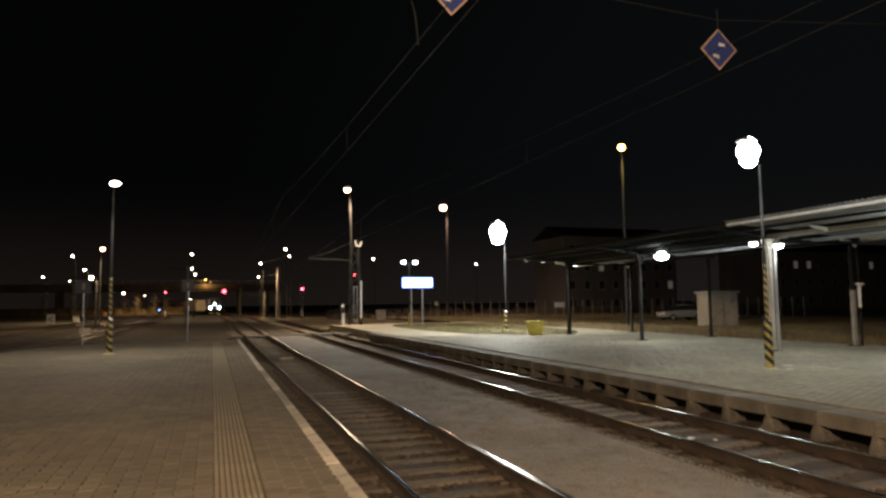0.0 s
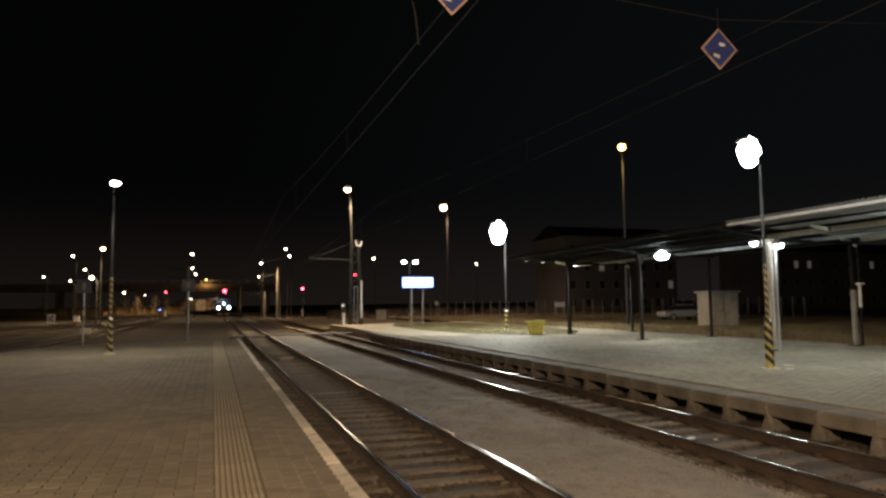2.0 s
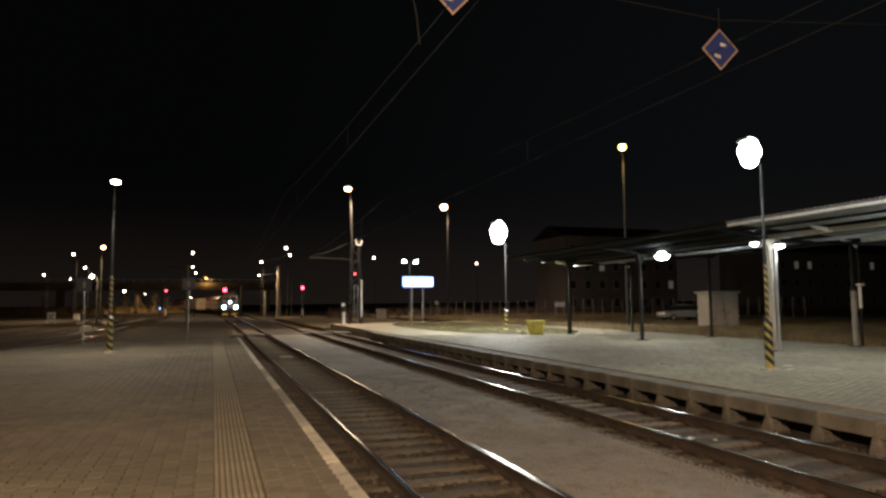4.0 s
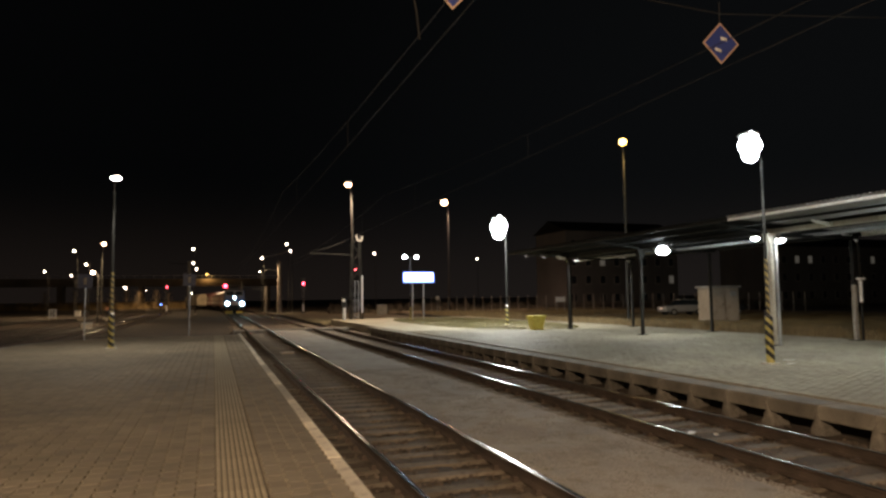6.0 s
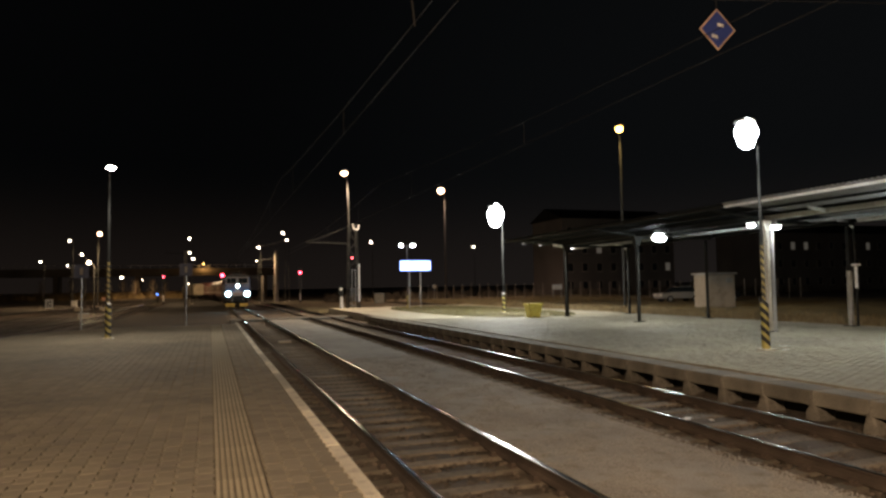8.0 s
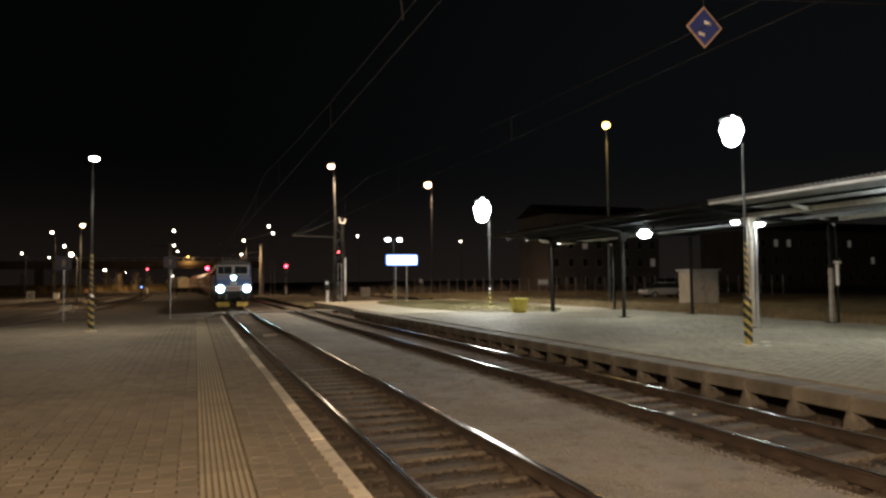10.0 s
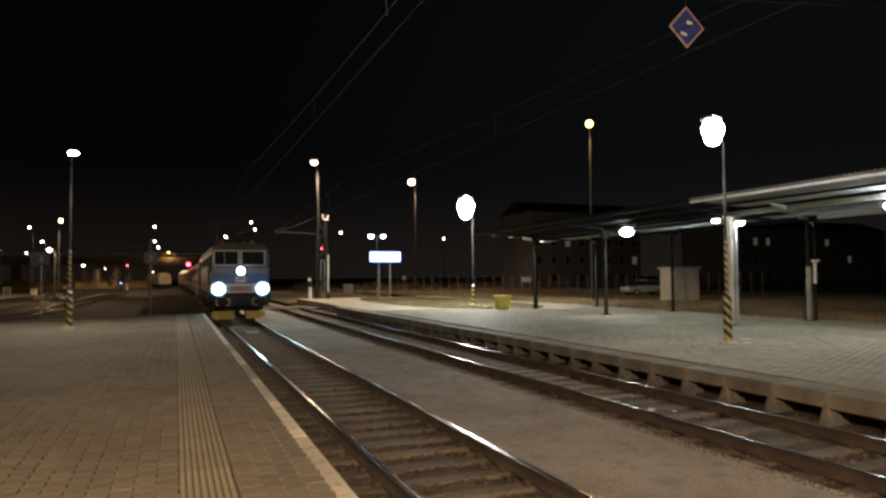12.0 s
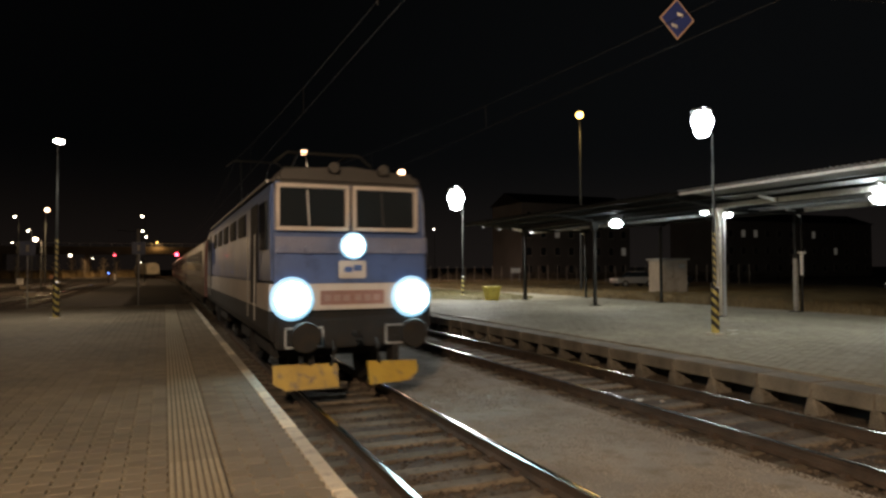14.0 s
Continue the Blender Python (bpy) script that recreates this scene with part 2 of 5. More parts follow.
G_FAR = glow("distant_lamp_lens", (1.0, 0.82, 0.62), 20)
G_RED = glow("red_signal_lens", (1.0, 0.05, 0.09), 16)
G_BLUE = glow("blue_signal_lens", (0.1, 0.25, 1.0), 8)
G_SIGN = glow("lit_board_face", (0.5, 0.74, 1.0), 3.6)
G_SIGNRIM = glow("blue_board_rim", (0.07, 0.2, 1.0), 2.2)
# emission that imitates the bluish halo round the headlights
G_HALO = glow("headlight_halo", (0.25, 0.68, 1.0), 1.1)
G_HEAD = glow("headlight_lens", (0.62, 0.93, 1.0), 32)
G_WINDOW = glow("lit_window_pane", (1.0, 0.9, 0.74), 0.04)


# ---- shapes ----
def part(name, bm, material, parent=None, label=""):
    """Links a bmesh as one mesh object, under a thing or a part."""
    me = bpy.data.meshes.new(name)
    bm.to_mesh(me)
    bm.free()
    me.materials.append(material)
    ob = new(name, me)
    ob.parent = parent
    if label:
        ob["label"] = label
    return ob


def empty(name, x, y, z, rz=0, label="", category="", group="", kind=""):
    ob = new(name)
    ob.empty_display_size = 0.2
    ob.matrix_basis = pose(x, y, z, 0, 0, rz)
    return tagged(ob, label, category, group, kind)


def box(bm, x0, x1, y0, y1, z0, z1, bevel=0.0):
    vs = bmesh.ops.create_cube(bm, size=1)["verts"]
    for v in vs:
        v.co = Vector(((x0 + x1) / 2 + v.co.x * (x1 - x0), (y0 + y1) / 2 + v.co.y * (y1 - y0), (z0 + z1) / 2 + v.co.z * (z1 - z0)))
    if bevel:
        edges = list({e for v in vs for e in v.link_edges})
        bmesh.ops.bevel(bm, geom=edges, offset=bevel, segments=2, affect="EDGES")
    return bm


def boxed(*a, bevel=0.0):
    return box(bmesh.new(), *a, bevel=bevel)


def rod(bm, a, b, r0, r1=None, seg=12):
    """A round bar from a to b."""
    a, b = Vector(a), Vector(b)
    vs = bmesh.ops.create_cone(bm, cap_ends=True, segments=seg, radius1=r0, radius2=r0 if r1 is None else r1, depth=(b - a).length)["verts"]
    m = Matrix.Translation((a + b) / 2) @ (b - a).to_track_quat("Z", "Y").to_matrix().to_4x4()
    for v in vs:
        v.co = m @ v.co
    return bm


def rodded(*a, **k):
    return rod(bmesh.new(), *a, **k)


def tube(points, r, seg=8):
    """A bent round pipe through points."""
    bm = bmesh.new()
    pts = [Vector(p) for p in points]
    rings = []
    for i, p in enumerate(pts):
        d = (pts[min(i + 1, len(pts) - 1)] - pts[max(i - 1, 0)]).normalized()
        q = d.to_track_quat("Z", "Y")
        rings.append([bm.verts.new(p + q @ Vector((r * math.cos(k * math.tau / seg), r * math.sin(k * math.tau / seg), 0))) for k in range(seg)])
    for a, b in zip(rings, rings[1:]):
        for k in range(seg):
            bm.faces.new((a[k], a[(k + 1) % seg], b[(k + 1) % seg], b[k]))
    bm.faces.new(rings[0][::-1]), bm.faces.new(rings[-1])
    return bm


def ball(bm, c, r, sx=1, sy=1, sz=1, seg=16):
    vs = bmesh.ops.create_uvsphere(bm, u_segments=seg, v_segments=seg // 2, radius=r)["verts"]
    for v in vs:
        v.co = Vector((v.co.x * sx, v.co.y * sy, v.co.z * sz)) + Vector(c)
    return bm


def prism(profile, y0, y1, axis="y"):
    """A closed profile of (across, up) pairs, drawn out along an axis."""
    bm = bmesh.new()
    put = (lambda u, w, s: (u, s, w)) if axis == "y" else (lambda u, w, s: (s, u, w))
    a = [bm.verts.new(put(u, w, y0)) for u, w in profile]
    b = [bm.verts.new(put(u, w, y1)) for u, w in profile]
    n = len(profile)
    for i in range(n):
        bm.faces.new((a[i], a[(i + 1) % n], b[(i + 1) % n], b[i]))
    bm.faces.new(a[::-1]), bm.faces.new(b)
    bmesh.ops.recalc_face_normals(bm, faces=bm.faces)
    return bm


def from_arrays(name, verts, faces, material, parent=None):
    me = bpy.data.meshes.new(name)
    me.from_pydata([tuple(v) for v in verts], [], faces)
    me.materials.append(material)
    ob = new(name, me)
    ob.parent = parent
    return ob


# ---- large structure ----
RAIL_Z, GAUGE = -0.48, 1.505
TRACK_1, TRACK_2 = 2.90, 7.53
PLAT2_Z = -0.14


def bend(y):
    """How far the line has curved to the west at y."""
    return -0.00092 * max(0.0, y - 115.0) ** 2


def strip(name, x0, x1, y0, y1, z, material, nx, ny, rough=0.0, kind="structure", ragged=0.0):
    """An uneven sheet of ground."""
    xs, ys = np.linspace(x0, x1, nx), np.linspace(y0, y1, ny)
    verts = []
    for j, y in enumerate(ys):
        for i, x in enumerate(xs):
            dx = ragged * noise.noise((x * 1.7, y * 1.3, 3.0)) if i in (0, nx - 1) else 0
            verts.append((x + dx, y, z + rough * noise.fractal((x * 2.3, y * 2.3, 0.5), 1.0, 2.0, 4)))
    faces = [(j * nx + i, j * nx + i + 1, (j + 1) * nx + i + 1, (j + 1) * nx + i) for j in range(ny - 1) for i in range(nx - 1)]
    ob = from_arrays(name, verts, faces, material)
    for p in ob.data.polygons:
        p.use_smooth = True
    return ob


ground = part("ground", boxed(-1500, 1500, -300, 2500, -1.4, -0.76), M_GROUND)
tagged(ground, "dark bare earth and dry weeds beside the tracks", "ground", kind="structure")
ballast = strip("ballast", 1.2, 10.0, -12, 62, -0.676, M_BALLAST, 72, 560, 0.034)
tagged(ballast, "dark brown track ballast between the sleepers", "ballast", kind="stuff")
ballast2 = strip("ballast", -21.5, 14, 31.6, 240, -0.7, M_YARD, 40, 150, 0.05)
tagged(ballast2, "dark brown track ballast of the station throat", "ballast", kind="stuff")
ballast3 = strip("ballast", -27.5, -6.9, -20, 62, -0.68, M_YARD, 40, 140, 0.05)
tagged(ballast3, "dark brown ballast of the side tracks", "ballast", kind="stuff")
walkway = strip("gravel_walkway", 3.705, 5.95, -12, 47.5, -0.535, M_GREY, 16, 300, 0.018, ragged=0.05)
tagged(walkway, "grey fine gravel path between the two tracks", "path", kind="structure")


RAIL_PROFILE = [(-0.07, -0.16), (0.07, -0.16), (0.07, -0.148), (0.012, -0.12), (0.012, -0.045), (0.034, -0.036), (0.036, -0.008), (0.028, 0.0), (-0.028, 0.0), (-0.036, -0.008), (-0.034, -0.036), (-0.012, -0.045), (-0.012, -0.12), (-0.07, -0.148)]


def swing(x, y):
    """How far a side track has swung out round the widening platform."""
    return -0.0017 * max(0.0, 62.0 - y) ** 2 if x < 0 else 0.0


def rail_mesh(x, y0, y1, profile, curve=True):
    ys = [y for y in np.arange(y0, min(y1, 115), 3.0)] + [y for y in np.arange(115, y1, 4.0)] + [y1] if y1 > 115 else [y0, y1]
    n, verts, faces = len(profile), [], []
    for y in ys:
        verts += [(x + bend(y) * curve + swing(x, y) + u, y, RAIL_Z + w) for u, w in profile]
    for j in range(len(ys) - 1):
        for i in range(n):
            k = (i + 1) % n
            faces.append((j * n + i, j * n + k, (j + 1) * n + k, (j + 1) * n + i))
    return verts, faces


def track(name, centre, y0, y1, near, gap, head, label):
    """A track with rails, sleepers and fastenings; the sleepers between near[0] and near[1] are single pieces."""
    t = empty(name, 0, 0, 0, label=label, category="railway track", kind="structure")
    for s in (-1, 1):
        v, f = rail_mesh(centre + s * GAUGE / 2, y0, y1, RAIL_PROFILE[:7] + RAIL_PROFILE[9:])
        from_arrays("rail", v, f, M_RUST, t)
        v, f = rail_mesh(centre + s * GAUGE / 2, y0, y1, [(-0.0355, -0.008), (0.0355, -0.008), (0.029, 0.0015 + s * 0.0009), (0.0, 0.0021), (-0.029, 0.0015 - s * 0.0009)])
        from_arrays("rail_head", v, f, head, t)
    half = prism([(-0.13, -0.2), (0.13, -0.2), (0.13, -0.02), (0.105, 0.0), (-0.105, 0.0), (-0.13, -0.02)], -1.28, 1.28, "x")
    me = bpy.data.meshes.new("sleeper")
    half.to_mesh(me), half.free()
    me.materials.append(M_SLEEPER)
    plate = bmesh.new()
    box(plate, -0.17, 0.17, -0.08, 0.08, -0.168, -0.15)
    for s in (-1, 1):
        box(plate, s * 0.11 - 0.03, s * 0.11 + 0.03, -0.035, 0.035, -0.15, -0.115)
    pm = bpy.data.meshes.new("rail_clamp")
    plate.to_mesh(pm), plate.free()
    pm.materials.append(M_RUST)
    verts, faces = [], []
    y = y0
    while y < min(y1, 150):
        x = centre + bend(y) + swing(centre, y)
        if near[0] <= y <= near[1]:
            ob = new("sleeper", me)
            ob.parent, ob.matrix_basis = t, pose(x + random.uniform(-0.02, 0.02), y, RAIL_Z - 0.168 + random.uniform(-0.006, 0.006), 0, 0, random.uniform(-0.4, 0.4))
            if -1 < y < 24:
                for s in (-1, 1):
                    c = new("rail_clamp", pm)
                    c.parent, c.matrix_basis = t, pose(x + s * GAUGE / 2, y, RAIL_Z)
        else:
            b = len(verts)
            verts += [(x + sx * 1.28, y + sy * 0.12, RAIL_Z - 0.17 + sz) for sz in (-0.1, 0) for sx, sy in ((-1, -1), (1, -1), (1, 1), (-1, 1))]
            faces += [(b + 4, b + 5, b + 6, b + 7), (b, b + 1, b + 5, b + 4), (b + 1, b + 2, b + 6, b + 5), (b + 3, b, b + 4, b + 7)]
        y += gap
    if faces:
        tagged(from_arrays("far_sleepers", verts, faces, M_SLEEPER2, t), kind="stuff")
    return t


track("track_1", TRACK_1, -12.2, 330, (-12.2, 62), 0.6, M_RAILHEAD, "railway track with shiny rail heads on brown sleepers")
track("track_2", TRACK_2, -12.345, 330, (-12.345, 62), 0.615, M_RAILHEAD, "railway track with shiny rails beside the far platform")
for i, x in enumerate((-8.45, -12.9, -17.4)):
    track("track_%d" % (i + 3), x, -12, 250, (0, 0), 0.62, M_SIDEHEAD if i == 0 else M_RUST, "dark side track with worn rails west of the platform")


# ---- platform with the camera ----
platform = empty("platform_1", 0, 0, 0, label="brown block-paved island platform with a pale tactile strip", category="platform", kind="structure")
# the platform's west side and its rounded far corner, from south to north
RIM = [(-7.55, -30.0), (-7.55, 22.0), (-7.36, 27.0), (-7.06, 29.2), (-6.6, 30.8), (-5.9, 31.8), (-4.9, 32.4), (-3.6, 32.7), (1.14, 32.76)]


def slab_of(points, z0, z1):
    """A flat body with the given outline."""
    bm = bmesh.new()
    lo, hi = [bm.verts.new((x, y, z0)) for x, y in points], [bm.verts.new((x, y, z1)) for x, y in points]
    n = len(points)
    bm.faces.new(lo), bm.faces.new(hi)
    for k in range(n):
        bm.faces.new((lo[k], lo[(k + 1) % n], hi[(k + 1) % n], hi[k]))
    bmesh.ops.recalc_face_normals(bm, faces=bm.faces)
    return bm


def rim_inset(x, y):
    """How far a spot lies inside the platform's rim."""
    best = 99.0
    for (x0, y0), (x1, y1) in zip(RIM, RIM[1:]):
        dx, dy = x1 - x0, y1 - y0
        best = min(best, ((x - x0) * dy - (y - y0) * dx) / math.hypot(dx, dy))
    return best


part("platform_body", slab_of(RIM + [(1.14, -30.0)], -0.9, -0.045), M_JOINT, platform)
part("platform_wall", boxed(1.0, 1.2, -30, 32.7, -0.9, -0.1, bevel=0.01), M_CONC, platform, "dark weathered concrete wall under the platform edge")
for (x0, y0), (x1, y1) in zip(RIM, RIM[1:]):
    d = Vector((x1 - x0, y1 - y0)).normalized()
    nx, ny = d.y * 0.14, -d.x * 0.14
    gx, gy = d.x * 0.004, d.y * 0.004
    part("kerb", slab_of([(x0 + gx, y0 + gy), (x1 - gx, y1 - gy), (x1 - gx + nx, y1 - gy + ny), (x0 + gx + nx, y0 + gy + ny)], -0.9, 0.004), M_CONC, platform)

PAVER_W, PAVER_L = 0.2, 0.165


def paver_arrays(cx, cy, tilt):
    """Vertices and faces of one block: bevelled top rim and sides."""
    a, b, c, g = PAVER_W / 2, PAVER_L / 2, 0.02, 0.004
    rim = [(-b + g, -a + g), (-b + g, -a * 0.45), (-b + g + c, -a * 0.2), (-b + g + c, a * 0.2), (-b + g, a * 0.45), (-b + g, a - g),
           (b - g, a - g), (b - g, a * 0.45), (b - g + c, a * 0.2), (b - g + c, -a * 0.2), (b - g, -a * 0.45), (b - g, -a + g)]
    n = len(rim)
    verts = [(cx + u * 0.955, cy + w * 0.955, tilt * u * 0.5) for u, w in rim] + [(cx + u, cy + w, -0.006 + tilt * u * 0.5) for u, w in rim] + [(cx + u, cy + w, -0.05) for u, w in rim]
    faces = [tuple(n - 1 - i for i in range(n))]
    for r in (0, 1):
        faces += [(r * n + i, r * n + (i + 1) % n, (r + 1) * n + (i + 1) % n, (r + 1) * n + i) for i in range(n)]
    return verts, faces


def lay_pavers(parent, x0, x1, y0, y1, piece=None):
    verts, faces = [], []
    n = round((x1 - x0) / PAVER_L)
    step = (x1 - x0) / n
    for i in range(n):
        for j in range(-1, int((y1 - y0) / PAVER_W)):
            cx, cy = x0 + (i + 0.5) * step, y0 + (j + 0.5 + 0.5 * (i % 2)) * PAVER_W
            if cy < y0 + 0.08 or cy > y1 - 0.08 or rim_inset(cx, cy) < 0.24:
                continue
            dz = random.uniform(-0.0025, 0.0025)
            if piece and piece(cx, cy):
                ob = new("paving_block", PAVER_MESH)
                ob.parent, ob.matrix_basis = parent, pose(cx, cy, dz, random.uniform(-0.7, 0.7), random.uniform(-0.7, 0.7), 0)
                continue
            v, f = paver_arrays(cx, cy, random.uniform(-0.03, 0.03))
            b = len(verts)
            verts += [(p, q, r + dz) for p, q, r in v]
            faces += [tuple(b + k for k in g) for g in f]
    tagged(from_arrays("paving", verts, faces, M_PAVER, parent), kind="stuff")


v, f = paver_arrays(0, 0, 0)
PAVER_MESH = bpy.data.meshes.new("paving_block")
PAVER_MESH.from_pydata(v, [], f)
PAVER_MESH.materials.append(M_PAVER_ONE)

# tactile strip tiles, each with ribs along the platform
tile = bmesh.new()
box(tile, 0.0, 0.41, 0.004, 0.396, -0.05, -0.007)
for k in range(8):
    x = 0.0256 + k * 0.0512
    b0 = prism([(x - 0.0155, -0.007), (x + 0.0155, -0.007), (x + 0.0115, 0.004), (x - 0.0115, 0.004)], 0.006, 0.394)
    tmp = bpy.data.meshes.new("rib")
    b0.to_mesh(tmp), b0.free()
    tile.from_mesh(tmp)
    bpy.data.meshes.remove(tmp)
tile_mesh = bpy.data.meshes.new("tactile_tile")
tile.to_mesh(tile_mesh), tile.free()
tile_mesh.materials.append(M_TACTILE), tile_mesh.materials.append(M_GROOVE)
# faces below the ribs get the darker groove colour in place of shadow
for p in tile_mesh.polygons:
    p.material_index = 1 if max(tile_mesh.vertices[i].co.z for i in p.vertices) < -0.006 else 0
for k in range(-38, int((32.6 - 3.2) / 0.4)):
    ob = new("tactile_tile", tile_mesh)
    ob.parent, ob.matrix_basis = platform, pose(0.04, 3.2 + k * 0.4, random.uniform(-0.002, 0.002))

# pale edge stones
stone = boxed(1.128, 1.263, 0.004, 2.086, -0.13, 0.003, bevel=0.008)
stone_mesh = bpy.data.meshes.new("edge_stone")
stone.to_mesh(stone_mesh), stone.free()
stone_mesh.materials.append(M_EDGE)
for k in range(24):
    y = 6.86 + (k - 11) * 2.09
    if y + 2.09 < 34.1:
        ob = new("edge_stone", stone_mesh)
        ob.parent, ob.matrix_basis = platform, pose(random.uniform(-0.006, 0.006), y, 0)

# ---- far platform ----
far_platform = empty("platform_2", 0, 0, 0, label="grey paved low platform with overhanging concrete edge slabs", category="platform", kind="structure")
part("platform_body", boxed(10.2, 22.6, -25, 34.0, -0.9, PLAT2_Z - 0.03), M_CONC, far_platform)
# near-black colour stands for the shade between the consoles
part("platform_wall", boxed(9.62, 10.19, -25, 34.0, -0.9, -0.425), M_RECESS, far_platform, "wall set back under the edge slabs, darkened as shade")
slab = bmesh.new()
box(slab, 9.17, 10.19, 0.006, 0.994, -0.42, PLAT2_Z - 0.04, bevel=0.015)
slab_mesh = bpy.data.meshes.new("edge_slab")
slab.to_mesh(slab_mesh), slab.free()
slab_mesh.materials.append(M_SLAB)


def console_mesh(seed):
    """A worn concrete foot under a slab joint: broad below, with a narrow peak up the slab's face."""
    foot = bmesh.new()
    rows = [(-0.8, 0.15, 9.16), (-0.66, 0.14, 9.16), (-0.56, 0.105, 9.163), (-0.46, 0.08, 9.166), (-0.421, 0.06, 9.163), (-0.35, 0.034, 9.16), (-0.27, 0.012, 9.164)]
    rings = []
    for z, h, x in rows:
        back = 9.395 if z < -0.42 else 9.19
        ring = []
        for u, v in ((x + 0.02, -h), (x, -h * 0.6), (x - 0.005, 0.0), (x, h * 0.6), (x + 0.02, h), (back, h), (back, -h)):
            k = Vector((u * 3 + seed * 7, v * 9, z * 9))
            w = 0.022 if u < 9.3 else 0.0
            ring.append(foot.verts.new((u + w * 0.5 * noise.noise(k), v + w * 1.6 * noise.noise(k + Vector((5, 0, 0))), z)))
        rings.append(ring)
    for a, b in zip(rings, rings[1:]):
        for k in range(7):
            foot.faces.new((a[k], a[(k + 1) % 7], b[(k + 1) % 7], b[k]))
    foot.faces.new(rings[0]), foot.faces.new(rings[-1])
    box(foot, 9.39, 9.615, -0.06, 0.06, -0.8, -0.43)
    bmesh.ops.recalc_face_normals(foot, faces=foot.faces)
    me = bpy.data.meshes.new("console")
    foot.to_mesh(me), foot.free()
    me.materials.append(M_CONSOLE)
    return me


console_meshes = [console_mesh(k) for k in range(5)]
for k in range(52):
    y = -10.77 + k * 1.0
    ob = new("edge_slab", slab_mesh)
    ob.parent, ob.matrix_basis = far_platform, pose(random.uniform(-0.012, 0.012), y, random.uniform(-0.008, 0.004))
    ob = new("console", console_meshes[(k * 3) % 5])
    ob.parent, ob.matrix_basis = far_platform, pose(random.uniform(-0.02, 0.02), y, 0)


def U2():
    return random.uniform(-0.6, 0.6)


def lay_flags(x0, x1, y0, y1, size, thick=0.04):
    """Square grey paving blocks; those by the track's near stretch are single pieces, the rest joined."""
    bm = bmesh.new()
    box(bm, -size / 2 + 0.007, size / 2 - 0.007, -size / 2 + 0.007, size / 2 - 0.007, -thick, 0.0)
    me = bpy.data.meshes.new("paving_block")
    bm.to_mesh(me), bm.free()
    me.materials.append(M_PLAT2_ONE)
    verts, faces = [], []
    for i in range(int((x1 - x0) / size)):
        for j in range(int((y1 - y0) / size)):
            x, y, z, g = x0 + i * size, y0 + (j + 0.5 * (i % 2)) * size, PLAT2_Z + random.uniform(-0.004, 0.002), 0.006
            if x < 12.1 and 5.6 < y < 10.4:
                ob = new("paving_block", me)
                ob.parent, ob.matrix_basis = far_platform, pose(x + size / 2, y + size / 2, z, U2(), U2())
                continue
            b = len(verts)
            verts += [(x + g + k, y + g + k, z) for k in (0.006,)] + [(x + size - g - 0.006, y + g + 0.006, z), (x + size - g - 0.006, y + size - g - 0.006, z), (x + g + 0.006, y + size - g - 0.006, z)]
            verts += [(x + g, y + g, z - thick), (x + size - g, y + g, z - thick), (x + size - g, y + size - g, z - thick), (x + g, y + size - g, z - thick)]
            faces += [(b, b + 1, b + 2, b + 3)] + [(b + 4 + k, b + 4 + (k + 1) % 4, b + (k + 1) % 4, b + k) for k in range(4)]
    tagged(from_arrays("paving", verts, faces, M_PLAT2, far_platform), kind="stuff")


lay_flags(9.75, 22.6, -12.0, 34.0, 0.2)
part("back_kerb", boxed(22.602, 22.75, -25, 44, -0.6, PLAT2_Z + 0.01, bevel=0.015), M_CONC, far_platform)
part("platform_end", boxed(9.72, 22.6, 34.002, 58, -0.9, PLAT2_Z - 0.02, bevel=0.02), M_PLAT2, far_platform, "smooth grey path round the grass bed")


def blades(name, spots, height, material, label, width=0.012):
    """Grass: bent blades, two triangles each."""
    verts, faces = [], []
    for x, y, z in spots:
        h, a = height * random.uniform(0.4, 1.2), random.uniform(0, math.tau)
        dx, dy, lean = math.cos(a) * width, math.sin(a) * width, random.uniform(0.1, 0.6) * h
        b, c = len(verts), random.uniform(0, math.tau)
        lx, ly = math.cos(c) * lean, math.sin(c) * lean
        verts += [(x - dx, y - dy, z), (x + dx, y + dy, z), (x + dx * 0.6 + lx * 0.35, y + dy * 0.6 + ly * 0.35, z + h * 0.6), (x - dx * 0.6 + lx * 0.35, y - dy * 0.6 + ly * 0.35, z + h * 0.6), (x + lx, y + ly, z + h)]
        faces += [(b, b + 1, b + 2, b + 3), (b + 3, b + 2, b + 4)]
    ob = from_arrays(name, verts, faces, material)
    return tagged(ob, label, "grass", kind="stuff")


def bed_edge(a, k=1.0):
    """The rounded outline of the grass bed."""
    c, s = math.cos(a), math.sin(a)
    return 17.1 + 4.1 * k * math.copysign(abs(c) ** 0.75, c), 43.6 + 12.2 * k * math.copysign(abs(s) ** 0.75, s)


bverts, bfaces = [(17.1, 43.6, PLAT2_Z + 0.03)], []
for ring in range(1, 13):
    for q in range(64):
        x, y = bed_edge(q * math.tau / 64, ring / 12)
        bverts.append((x, y, PLAT2_Z - 0.02 + (0.045 if ring < 12 else 0.0) + 0.012 * noise.noise((x * 2, y * 2, 0))))
for q in range(64):
    bfaces.append((0, 1 + q, 1 + (q + 1) % 64))
    for ring in range(11):
        a, b = 1 + ring * 64, 1 + (ring + 1) * 64
        bfaces.append((a + q, b + q, b + (q + 1) % 64, a + (q + 1) % 64))
bed = from_arrays("grass_bed", bverts, bfaces, M_SOIL)
tagged(bed, "dull green grass bed at the end of the platform", "lawn", kind="structure")
U = random.uniform
